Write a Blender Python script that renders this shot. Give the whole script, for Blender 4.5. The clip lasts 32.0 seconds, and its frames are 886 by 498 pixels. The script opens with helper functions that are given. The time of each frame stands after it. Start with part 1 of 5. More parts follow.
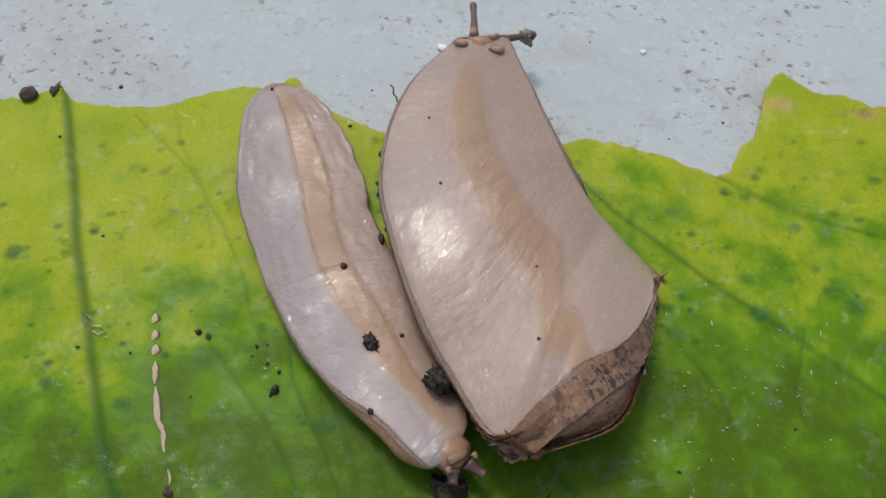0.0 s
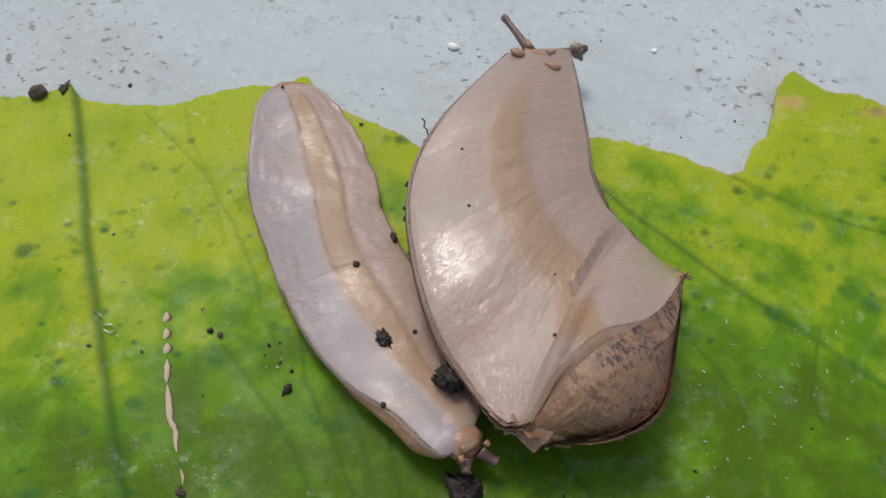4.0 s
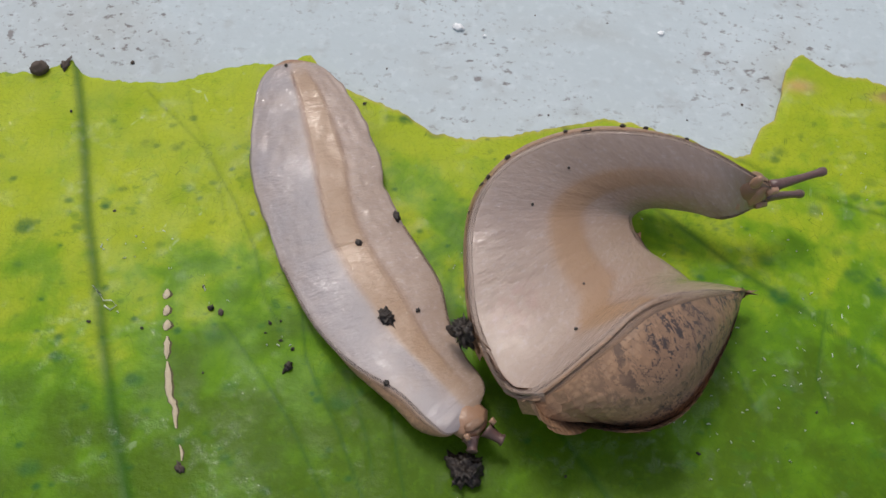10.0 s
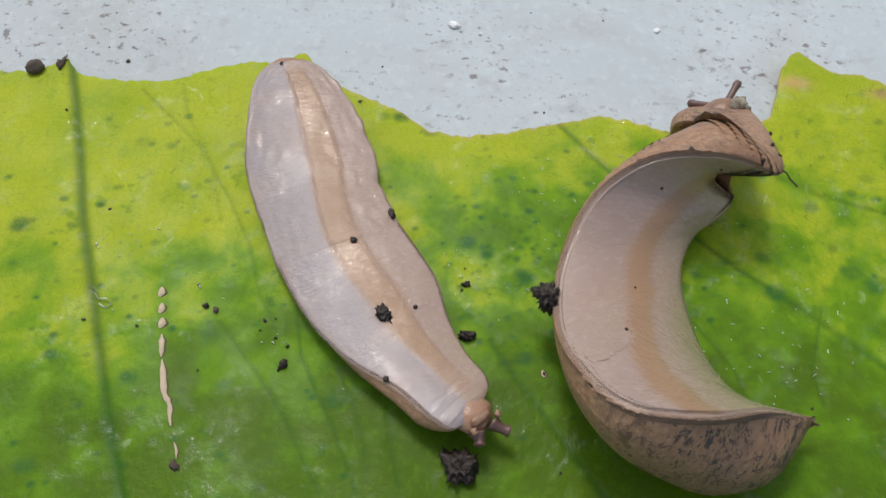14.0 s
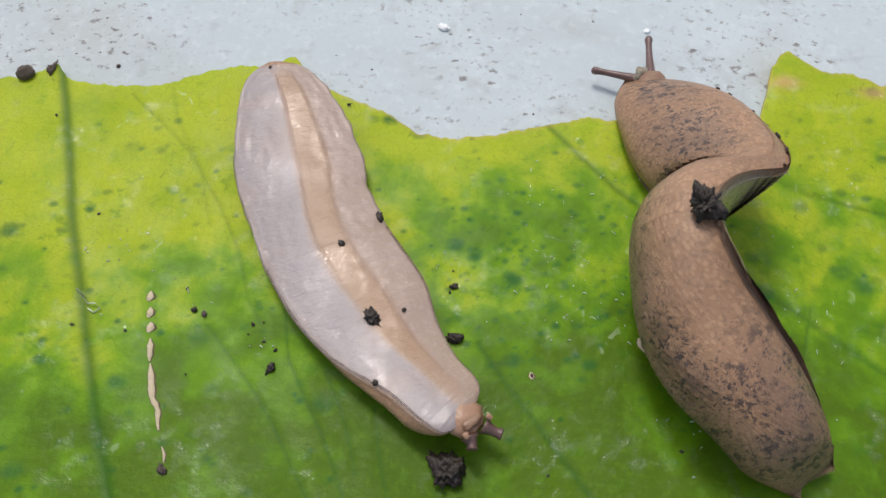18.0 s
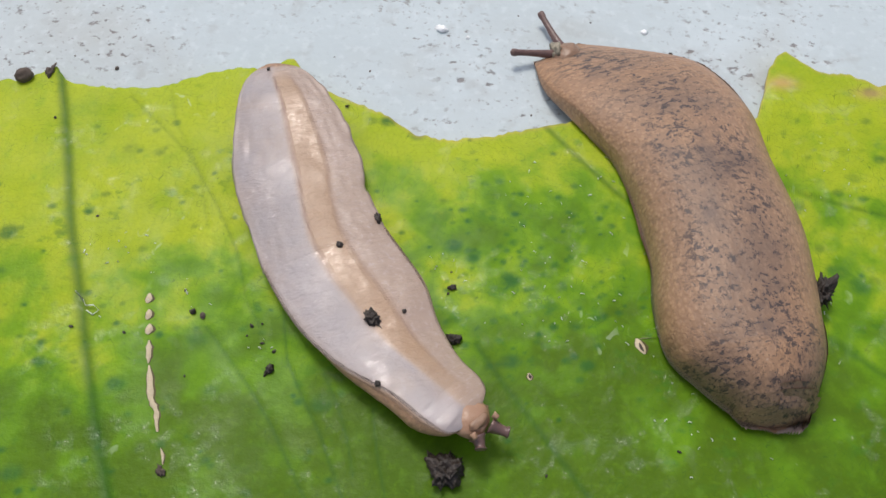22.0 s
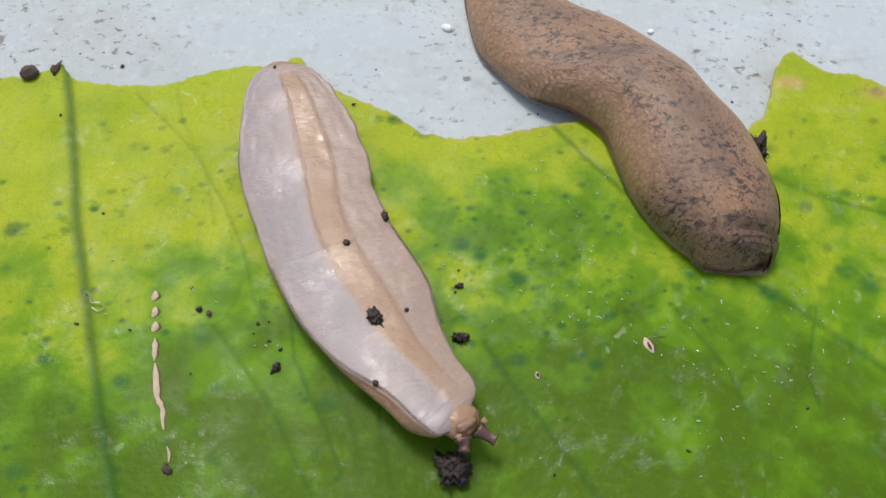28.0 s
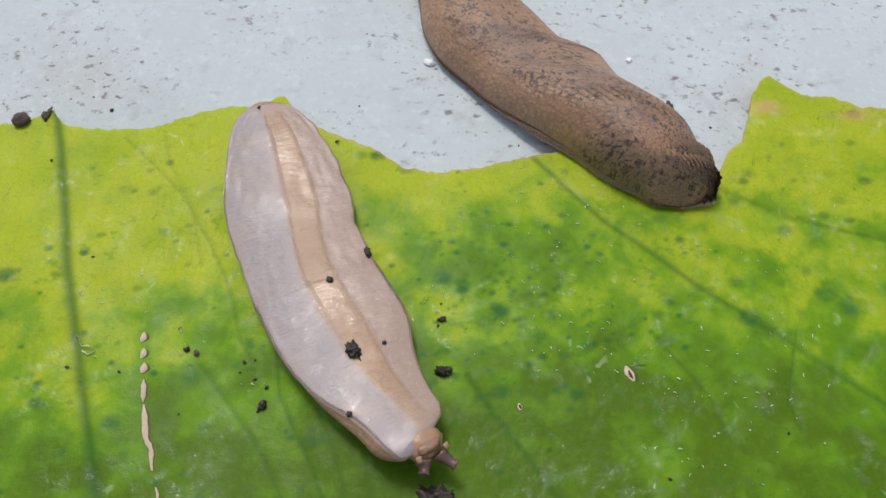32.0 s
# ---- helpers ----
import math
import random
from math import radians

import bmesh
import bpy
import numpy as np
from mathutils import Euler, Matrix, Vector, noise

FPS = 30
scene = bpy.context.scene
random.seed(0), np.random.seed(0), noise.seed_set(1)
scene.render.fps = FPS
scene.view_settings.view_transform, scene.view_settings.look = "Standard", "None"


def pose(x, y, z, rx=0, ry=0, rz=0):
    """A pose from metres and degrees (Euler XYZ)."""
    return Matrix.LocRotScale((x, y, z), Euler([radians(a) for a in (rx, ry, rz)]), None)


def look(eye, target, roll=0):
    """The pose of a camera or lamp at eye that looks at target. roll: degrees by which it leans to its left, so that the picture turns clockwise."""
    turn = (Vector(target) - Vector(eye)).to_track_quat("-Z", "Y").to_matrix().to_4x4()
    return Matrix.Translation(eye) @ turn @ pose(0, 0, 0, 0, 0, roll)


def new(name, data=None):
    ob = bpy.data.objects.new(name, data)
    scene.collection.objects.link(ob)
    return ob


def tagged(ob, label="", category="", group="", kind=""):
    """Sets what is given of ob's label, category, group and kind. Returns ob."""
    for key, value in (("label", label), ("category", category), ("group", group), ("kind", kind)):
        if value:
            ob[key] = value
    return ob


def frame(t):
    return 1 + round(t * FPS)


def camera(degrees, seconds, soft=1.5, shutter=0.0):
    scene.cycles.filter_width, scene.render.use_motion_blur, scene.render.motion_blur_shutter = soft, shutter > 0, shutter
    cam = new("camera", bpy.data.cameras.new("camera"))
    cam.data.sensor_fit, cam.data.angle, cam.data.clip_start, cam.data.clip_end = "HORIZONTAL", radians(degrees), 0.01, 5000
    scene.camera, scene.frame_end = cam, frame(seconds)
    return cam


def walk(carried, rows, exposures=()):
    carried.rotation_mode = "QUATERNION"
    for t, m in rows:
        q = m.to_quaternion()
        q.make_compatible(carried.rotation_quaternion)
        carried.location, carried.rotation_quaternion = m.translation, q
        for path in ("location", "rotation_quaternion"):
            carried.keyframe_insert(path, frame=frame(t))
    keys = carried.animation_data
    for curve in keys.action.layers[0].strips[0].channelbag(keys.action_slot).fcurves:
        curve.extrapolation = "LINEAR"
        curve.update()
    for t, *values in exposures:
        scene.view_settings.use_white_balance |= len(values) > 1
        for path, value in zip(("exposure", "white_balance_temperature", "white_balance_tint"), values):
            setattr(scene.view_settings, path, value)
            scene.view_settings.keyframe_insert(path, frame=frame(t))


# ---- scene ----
import collections

cam = camera(60, 32.0)
PATH = [
    (0, (-0.00075, -0.03376, 0.06239), (-0.00010, 0.00117, 0.00173), 0.96),
    (0.5, (-0.00208, -0.03370, 0.06188), (-0.00110, 0.00133, 0.00129), 1.75),
    (1, (-0.00215, -0.03386, 0.06189), (-0.00134, 0.00127, 0.00135), 1.30),
    (1.5, (-0.00205, -0.03389, 0.06189), (-0.00135, 0.00124, 0.00136), 1.06),
    (2, (-0.00187, -0.03393, 0.06191), (-0.00120, 0.00126, 0.00141), 0.95),
    (2.5, (-0.00198, -0.03375, 0.06205), (-0.00127, 0.00130, 0.00146), 1.05),
    (3, (-0.00208, -0.03387, 0.06193), (-0.00126, 0.00132, 0.00143), 1.17),
    (3.5, (-0.00192, -0.03392, 0.06186), (-0.00119, 0.00127, 0.00135), 1.05),
    (5.5, (-0.00219, -0.03387, 0.06181), (-0.00153, 0.00118, 0.00122), 1.03),
    (6, (-0.00208, -0.03381, 0.06169), (-0.00149, 0.00127, 0.00111), 0.97),
    (6.5, (-0.00238, -0.03381, 0.06171), (-0.00176, 0.00125, 0.00112), 1.09),
    (7, (-0.00249, -0.03386, 0.06164), (-0.00174, 0.00116, 0.00103), 1.29),
    (7.5, (-0.00239, -0.03396, 0.06146), (-0.00168, 0.00109, 0.00087), 1.27),
    (8, (-0.00251, -0.03421, 0.06129), (-0.00180, 0.00086, 0.00071), 1.33),
    (8.5, (-0.00259, -0.03457, 0.06117), (-0.00185, 0.00047, 0.00058), 1.46),
    (9, (-0.00262, -0.03494, 0.06094), (-0.00198, 0.00004, 0.00031), 1.55),
    (9.5, (-0.00244, -0.03475, 0.06103), (-0.00180, 0.00006, 0.00030), 1.49),
    (10, (-0.00204, -0.03474, 0.06070), (-0.00152, -0.00007, -0.00011), 1.40),
    (10.5, (-0.00166, -0.03476, 0.06070), (-0.00126, -0.00012, -0.00012), 1.18),
    (11, (-0.00151, -0.03464, 0.06069), (-0.00123, -0.00014, -0.00022), 1.02),
    (11.5, (-0.00177, -0.03474, 0.06057), (-0.00130, -0.00013, -0.00027), 1.28),
    (12, (-0.00162, -0.03469, 0.06061), (-0.00131, -0.00010, -0.00025), 1.07),
    (12.5, (-0.00150, -0.03473, 0.06056), (-0.00120, -0.00009, -0.00026), 1.04),
    (13, (-0.00143, -0.03483, 0.06069), (-0.00104, -0.00013, -0.00010), 1.06),
    (13.5, (-0.00125, -0.03485, 0.06068), (-0.00097, -0.00017, -0.00012), 0.85),
    (14, (-0.00152, -0.03499, 0.06050), (-0.00108, -0.00025, -0.00027), 1.15),
    (14.5, (-0.00165, -0.03477, 0.06050), (-0.00128, -0.00006, -0.00028), 1.09),
    (16.5, (-0.00025, -0.03501, 0.06070), (-0.00009, -0.00028, -0.00008), 0.38),
    (17, (-0.00020, -0.03505, 0.06065), (-0.00009, -0.00028, -0.00010), 0.29),
    (17.5, (-0.00008, -0.03503, 0.06051), (-0.00001, -0.00011, -0.00015), 0.19),
    (18, (-0.00006, -0.03488, 0.06056), (-0.00002, -0.00005, -0.00016), 0.18),
    (18.5, (0.00011, -0.03495, 0.06066), (0.00014, 0.00000, 0.00002), 0.05),
    (19, (0.00023, -0.03492, 0.06084), (0.00027, -0.00007, 0.00013), 0.07),
    (19.5, (0.00031, -0.03495, 0.06080), (0.00028, -0.00009, 0.00009), -0.09),
    (20, (0.00042, -0.03514, 0.06078), (0.00034, -0.00012, 0.00017), -0.18),
    (20.5, (0.00047, -0.03506, 0.06081), (0.00039, -0.00008, 0.00018), -0.15),
    (21, (0.00046, -0.03494, 0.06071), (0.00035, -0.00006, 0.00002), -0.21),
    (21.5, (0.00025, -0.03494, 0.06072), (0.00028, -0.00004, 0.00004), 0.02),
    (22, (0.00009, -0.03490, 0.06070), (0.00015, -0.00002, 0.00001), 0.07),
    (22.5, (0.00009, -0.03474, 0.06075), (0.00014, 0.00005, 0.00000), 0.04),
    (23, (0.00001, -0.03499, 0.06063), (0.00005, 0.00001, 0.00000), 0.08),
    (23.5, (0.00017, -0.03503, 0.06076), (0.00010, -0.00002, 0.00014), -0.09),
    (24, (0.00023, -0.03506, 0.06081), (0.00022, -0.00004, 0.00020), -0.07),
    (24.5, (0.00020, -0.03495, 0.06068), (0.00020, -0.00002, 0.00002), -0.06),
    (25, (0.00016, -0.03485, 0.06044), (0.00010, 0.00008, -0.00022), -0.13),
    (25.5, (0.00010, -0.03486, 0.06053), (0.00011, 0.00003, -0.00015), -0.01),
    (27.5, (-0.00096, -0.03506, 0.06031), (-0.00072, -0.00011, -0.00034), 0.58),
    (28, (-0.00065, -0.03521, 0.06024), (-0.00049, -0.00003, -0.00028), 0.34),
    (28.5, (-0.00194, -0.03447, 0.06100), (-0.00152, 0.00056, 0.00040), 0.72),
    (29, (-0.00173, -0.03441, 0.06134), (-0.00144, 0.00089, 0.00090), 0.50),
    (29.5, (-0.00013, -0.03449, 0.06170), (-0.00044, 0.00121, 0.00149), -0.79),
    (30, (-0.00119, -0.03453, 0.06174), (-0.00107, 0.00114, 0.00150), -0.03),
    (30.5, (-0.00050, -0.03421, 0.06201), (-0.00047, 0.00126, 0.00166), -0.40),
    (31, (0.00028, -0.03392, 0.06221), (0.00002, 0.00150, 0.00183), -1.02),
    (31.5, (0.00107, -0.03418, 0.06223), (0.00062, 0.00182, 0.00220), -1.81),
    (32, (0.00185, -0.03444, 0.06196), (0.00119, 0.00206, 0.00223), -2.36),
]
EXPOSURE = [(0, 0.03), (7, 0.13), (12, 0.2), (17, 0.38), (23, 0.43), (30, 0.38), (32, 0.33)]
walk(cam, [(t, look(eye, target, roll)) for t, eye, target, roll in PATH], EXPOSURE)

# ---- daylight: bright overcast sky ----
world = bpy.data.worlds.new("sky")
scene.world = world
world.use_nodes = True
wn, wl = world.node_tree.nodes, world.node_tree.links
sky = wn.new("ShaderNodeTexSky")
sky.sky_type = "NISHITA"
sky.sun_disc = False
sky.sun_elevation, sky.sun_rotation = radians(62), radians(-21)
sky.dust_density = 3.0
cloud = wn.new("ShaderNodeHueSaturation")      # thin cloud greys the blue
cloud.inputs["Saturation"].default_value = 0.62
wl.new(sky.outputs[0], cloud.inputs["Color"])
wl.new(cloud.outputs[0], wn["Background"].inputs[0])
wn["Background"].inputs[1].default_value = 0.107
sun_data = bpy.data.lights.new("sun", "SUN")
sun_data.energy, sun_data.angle, sun_data.color = 1.10, radians(14), (1.0, 0.95, 0.88)
sun = new("sun", sun_data)
sun.matrix_world = look((-0.19, 0.50, 1.0), (0, 0, 0))
scene.view_settings.exposure = 0.0

# ---- materials ----
MM = 0.001


class Nodes:
    """A short way to wire a procedural material."""

    def __init__(self, name, rough=0.5, metal=0.0, spec=0.5, coat=0.0, sss=0.0):
        self.m = bpy.data.materials.new(name)
        self.m.use_nodes = True
        self.t = self.m.node_tree
        self.b = self.t.nodes["Principled BSDF"]
        for key, v in (("Roughness", rough), ("Metallic", metal), ("Specular IOR Level", spec), ("Coat Weight", coat),
                       ("Subsurface Weight", sss)):
            self.b.inputs[key].default_value = v
        self.b.inputs["Coat Roughness"].default_value = 0.10
        self.b.inputs["Subsurface Radius"].default_value = (1.0, 0.55, 0.4)
        self.b.inputs["Subsurface Scale"].default_value = 0.0012

    def put(self, sock, v):
        if isinstance(v, bpy.types.NodeSocket):
            self.t.links.new(v, sock)
        elif isinstance(v, (tuple, list)) and len(v) == 3 and sock.type == "RGBA":
            sock.default_value = (*v, 1)
        else:
            sock.default_value = v

    def coords(self, kind="Object"):
        return self.t.nodes.new("ShaderNodeTexCoord").outputs[kind]

    def attr(self, name, out="Vector"):
        n = self.t.nodes.new("ShaderNodeAttribute")
        n.attribute_name = name
        return n.outputs[out]

    def mapped(self, vec, scale=(1, 1, 1), rot=(0, 0, 0), loc=(0, 0, 0)):
        n = self.t.nodes.new("ShaderNodeMapping")
        self.put(n.inputs["Vector"], vec)
        n.inputs["Scale"].default_value, n.inputs["Rotation"].default_value, n.inputs["Location"].default_value = scale, rot, loc
        return n.outputs[0]

    def noise(self, vec, scale, detail=3.0, rough=0.55, warp=0.0, out=0):
        n = self.t.nodes.new("ShaderNodeTexNoise")
        self.put(n.inputs["Vector"], vec)
        for key, v in (("Scale", scale), ("Detail", detail), ("Roughness", rough), ("Distortion", warp)):
            n.inputs[key].default_value = v
        return n.outputs[out]

    def cells(self, vec, scale, feature="F1", rand=1.0):
        n = self.t.nodes.new("ShaderNodeTexVoronoi")
        n.feature = feature
        self.put(n.inputs["Vector"], vec)
        n.inputs["Scale"].default_value, n.inputs["Randomness"].default_value = scale, rand
        return n.outputs["Distance"]

    def ramp(self, fac, lo, hi, a=0.0, b=1.0):
        n = self.t.nodes.new("ShaderNodeMapRange")
        n.interpolation_type = "SMOOTHSTEP"
        self.put(n.inputs["Value"], fac)
        for key, v in (("From Min", lo), ("From Max", hi), ("To Min", a), ("To Max", b)):
            n.inputs[key].default_value = v
        return n.outputs[0]

    def math(self, op, a, b=0.0):
        n = self.t.nodes.new("ShaderNodeMath")
        n.operation = op
        self.put(n.inputs[0], a)
        self.put(n.inputs[1], b)
        return n.outputs[0]

    def mix(self, fac, a, b, mode="MIX"):
        n = self.t.nodes.new("ShaderNodeMix")
        n.data_type, n.blend_type = "RGBA", mode
        self.put(n.inputs["Factor"], fac)
        self.put(n.inputs[6], a)
        self.put(n.inputs[7], b)
        return n.outputs[2]

    def bump(self, height, dist, strength=1.0, after=None):
        n = self.t.nodes.new("ShaderNodeBump")
        self.put(n.inputs["Height"], height)
        n.inputs["Distance"].default_value, n.inputs["Strength"].default_value = dist, strength
        if after is not None:
            self.t.links.new(after, n.inputs["Normal"])
        return n.outputs[0]

    def done(self, colour, normal=None, rough=None):
        self.put(self.b.inputs["Base Color"], colour)
        if normal is not None:
            self.put(self.b.inputs["Normal"], normal)
        if rough is not None:
            self.put(self.b.inputs["Roughness"], rough)
        return self.m


def concrete_material():
    n = Nodes("weathered_concrete", 0.8, spec=0.3)
    v = n.coords()
    c = n.mix(n.noise(v, 60, 5, 0.6), (0.45, 0.51, 0.53), (0.62, 0.68, 0.70))
    c = n.mix(n.ramp(n.noise(v, 32, 4, 0.6, 0.5), 0.46, 0.70, 0, 0.55), c, (0.40, 0.39, 0.35))
    c = n.mix(n.ramp(n.noise(v, 260, 3, 0.6), 0.55, 0.75, 0, 0.35), c, (0.36, 0.36, 0.35))
    c = n.mix(n.ramp(n.noise(v, 900, 2), 0.52, 0.72, 0, 0.22), c, (0.72, 0.77, 0.79))
    where = n.ramp(n.noise(v, 60, 3, 0.6), 0.38, 0.58)
    pit = n.math("MULTIPLY", n.ramp(n.noise(n.mapped(v, (0.8, 1.0, 1)), 850, 3, 0.65), 0.58, 0.69), where)
    speck = n.math("MULTIPLY", n.ramp(n.noise(n.mapped(v, (1.0, 0.9, 1), (0, 0, 0), (3, 1, 0)), 1700, 2, 0.6), 0.62, 0.70), where)
    c = n.mix(n.math("MULTIPLY", pit, 0.75), c, (0.17, 0.135, 0.125))
    c = n.mix(n.math("MULTIPLY", speck, 0.35), c, (0.20, 0.17, 0.16))
    h = n.bump(n.noise(v, 700, 4), 0.0002, 0.5)
    h = n.bump(n.math("MULTIPLY", pit, -1.0), 0.0002, 0.5, h)
    return n.done(c, h)


def leaf_material():
    n = Nodes("yellowing_leaf", 0.5, spec=0.16)
    v = n.coords()
    yel_and_shade, vein, spot = n.attr("yellow_and_shade", "Fac"), n.attr("vein", "Fac"), n.attr("spot", "Fac")
    green = n.mix(n.noise(v, 130, 3), (0.092, 0.250, 0.003), (0.178, 0.355, 0.005))
    # deep green also carries the shade painted over the blade's lower part
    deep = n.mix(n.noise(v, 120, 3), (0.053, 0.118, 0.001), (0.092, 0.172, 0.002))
    gold = n.mix(n.noise(v, 110, 3), (0.25, 0.35, 0.007), (0.50, 0.55, 0.024))
    f = n.math("ADD", yel_and_shade, n.ramp(n.noise(v, 75, 4, 0.6, 0.4), 0.25, 0.75, -0.36, 0.40))
    f = n.math("ADD", f, n.ramp(n.noise(v, 210, 3, 0.6, 0.3), 0.3, 0.7, -0.34, 0.34))
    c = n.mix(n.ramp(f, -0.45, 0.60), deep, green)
    c = n.mix(n.ramp(f, 0.15, 1.1), c, gold)
    c = n.mix(n.ramp(n.noise(v, 420, 2), 0.6, 0.75, 0, 0.35), c, (0.16, 0.33, 0.02))
    net = n.ramp(n.cells(n.mapped(v, (1, 0.55, 1), (0, 0, 0.35)), 620, "DISTANCE_TO_EDGE"), 0.0, 0.05, 1.0, 0.0)
    net2 = n.ramp(n.cells(n.mapped(v, (1, 0.6, 1), (0, 0, 0.2)), 1300, "DISTANCE_TO_EDGE"), 0.0, 0.12, 1.0, 0.0)
    c = n.mix(n.math("MULTIPLY", net, n.ramp(n.noise(v, 90, 2), 0.45, 0.65, 0.0, 0.10)), c, (0.07, 0.20, 0.01))
    c = n.mix(n.math("MULTIPLY", net2, 0.10), c, (0.10, 0.20, 0.01))
    c = n.mix(n.ramp(n.noise(v, 1500, 2, 0.6), 0.5, 0.75, 0, 0.16), c, (0.20, 0.38, 0.008))
    mottle = n.math("MULTIPLY", n.ramp(n.noise(n.mapped(v, (0.8, 1.1, 1)), 520, 3, 0.65), 0.56, 0.68), n.ramp(n.noise(v, 70, 2), 0.42, 0.62))
    c = n.mix(n.math("MULTIPLY", mottle, 0.40), c, (0.035, 0.17, 0.015))
    crack = n.cells(n.mix(0.35, n.mapped(v, (1.0, 0.32, 1), (0, 0, 0.42)), n.noise(v, 60, 2, 0.5, 0, 1), "LINEAR_LIGHT"), 95, "DISTANCE_TO_EDGE")
    c = n.mix(n.ramp(crack, 0.0, 0.020, 0.55, 0.0), c, (0.035, 0.11, 0.008))
    c = n.mix(n.math("MULTIPLY", vein, 0.80), c, (0.030, 0.105, 0.008))
    c = n.mix(n.math("MULTIPLY", spot, n.ramp(n.noise(v, 900, 2), 0.3, 0.6, 0.5, 0.95)), c, (0.018, 0.11, 0.020))
    tan = n.attr("tan", "Fac")
    c = n.mix(tan, c, (0.55, 0.33, 0.14))
    film = n.math("MULTIPLY", n.ramp(n.noise(n.mapped(v, (1, 0.7, 1), (0, 0, 0.5)), 800, 2, 0.6, 0.6), 0.64, 0.72),
                  n.ramp(n.noise(v, 95, 2), 0.54, 0.68))
    c = n.mix(n.math("MULTIPLY", film, 0.34), c, (0.62, 0.72, 0.50))
    h = n.bump(n.noise(v, 900, 4, 0.65), 0.00018, 0.6)
    h = n.bump(n.noise(n.mapped(v, (1, 0.25, 1), (0, 0, 0.3)), 300, 3), 0.0002, 0.4, h)
    # a torn film of slime that glints
    wet = n.bump(n.noise(v, 1500, 3, 0.7), 0.0004, 1.0, h)
    n.put(n.b.inputs["Coat Normal"], wet)
    n.put(n.b.inputs["Coat Weight"], n.math("MULTIPLY", n.ramp(n.noise(v, 140, 3, 0.6), 0.46, 0.62, 0.0, 0.9), n.ramp(n.noise(v, 700, 2), 0.48, 0.60)))
    n.b.inputs["Coat Roughness"].default_value = 0.08
    return n.done(c, h, n.ramp(n.noise(v, 260, 3), 0.3, 0.7, 0.38, 0.62))


def slug_material():
    """Mottled tan back, wet translucent sole and peach foot band: one skin."""
    n = Nodes("slug_skin", 0.3, spec=0.4, coat=0.2)
    r = n.attr("rest")
    belly, band, rim, furrow_and_fold_shade = n.attr("belly", "Fac"), n.attr("band", "Fac"), n.attr("rim", "Fac"), n.attr("furrow_and_fold_shade", "Fac")
    dark = n.attr("dark", "Fac")
    # back: tan, greyer along the middle, with dashes of dark pigment in loose clusters
    back = n.mix(n.noise(r, 180, 4), (0.375, 0.215, 0.122), (0.475, 0.290, 0.175))
    back = n.mix(n.ramp(n.noise(r, 60, 2), 0.4, 0.7, 0, 0.5), back, (0.47, 0.250, 0.115))
    # at the tail, dark also puts the underside's shade into the colour
    back = n.mix(n.math("MULTIPLY", dark, n.ramp(n.noise(r, 150, 3), 0.28, 0.60, 0.15, 0.90)), back, (0.190, 0.122, 0.086))
    grain = n.cells(n.mapped(r, (1.25, 0.9, 1.0)), 2300)
    back = n.mix(n.ramp(grain, 0.22, 0.55, 0.0, 0.32), back, (0.15, 0.082, 0.052))
    back = n.mix(n.ramp(n.noise(r, 2100, 2), 0.60, 0.74, 0, 0.25), back, (0.42, 0.28, 0.19))
    # wandering dark lines broken into dashes, thick along the middle of the back
    wander = n.mix(0.012, n.mapped(r, (1.0, 0.75, 1.0), (0, 0, 0.35)), n.noise(r, 420, 3, 0.6, 0, 1), "LINEAR_LIGHT")
    vein = n.ramp(n.cells(wander, 300, "DISTANCE_TO_EDGE"), 0.03, 0.13, 1.0, 0.0)
    dash = n.ramp(n.noise(n.mapped(r, (0.9, 1.3, 1.0), (0, 0, 0.6)), 1350, 4, 0.75, 0.5), 0.49, 0.58)
    cluster = n.ramp(n.noise(n.mapped(r, (1.2, 0.8, 1)), 210, 4, 0.7), 0.38, 0.58)
    fleck = n.math("MULTIPLY", n.math("MULTIPLY", dash, n.math("MAXIMUM", n.math("MULTIPLY", vein, 0.9), n.math("MULTIPLY", cluster, 0.9))), n.ramp(dark, 0.0, 0.65, 0.30, 1.0))
    back = n.mix(fleck, back, (0.030, 0.024, 0.028))
    smoke = n.ramp(n.noise(r, 300, 3, 0.6), 0.52, 0.74, 0.0, 0.5)
    back = n.mix(n.math("MULTIPLY", smoke, dark), back, (0.085, 0.060, 0.055))
    # sole: whitish to flesh, with faint cross lines and a painted lilac sky sheen
    sole = n.mix(n.noise(r, 150, 4), (0.350, 0.241, 0.176), (0.408, 0.291, 0.219))
    sole = n.mix(n.ramp(n.noise(r, 48, 2), 0.40, 0.66, 0, 0.6), sole, (0.385, 0.278, 0.230))
    sole = n.mix(n.ramp(n.noise(n.mapped(r, (0.6, 2.2, 1)), 300, 3), 0.5, 0.75, 0, 0.30), sole, (0.470, 0.359, 0.292))
    sole = n.mix(n.ramp(n.noise(n.mapped(r, (0.5, 2.4, 1)), 620, 4, 0.65), 0.46, 0.70, 0, 0.28), sole, (0.337, 0.245, 0.212))
    sole = n.mix(n.ramp(n.noise(r, 1700, 3, 0.6), 0.5, 0.72, 0, 0.4), sole, (0.50, 0.40, 0.36))
    sore = n.t.nodes.new("ShaderNodeVectorMath")
    sore.operation = "DISTANCE"
    n.put(sore.inputs[0], r)
    sore.inputs[1].default_value = (0.0442, 0.4222, 0.0)
    sole = n.mix(n.math("MULTIPLY", n.ramp(sore.outputs["Value"], 0.0006, 0.0030, 0.6, 0.0), n.ramp(n.noise(r, 900, 3), 0.30, 0.65)), sole, (0.36, 0.20, 0.16))
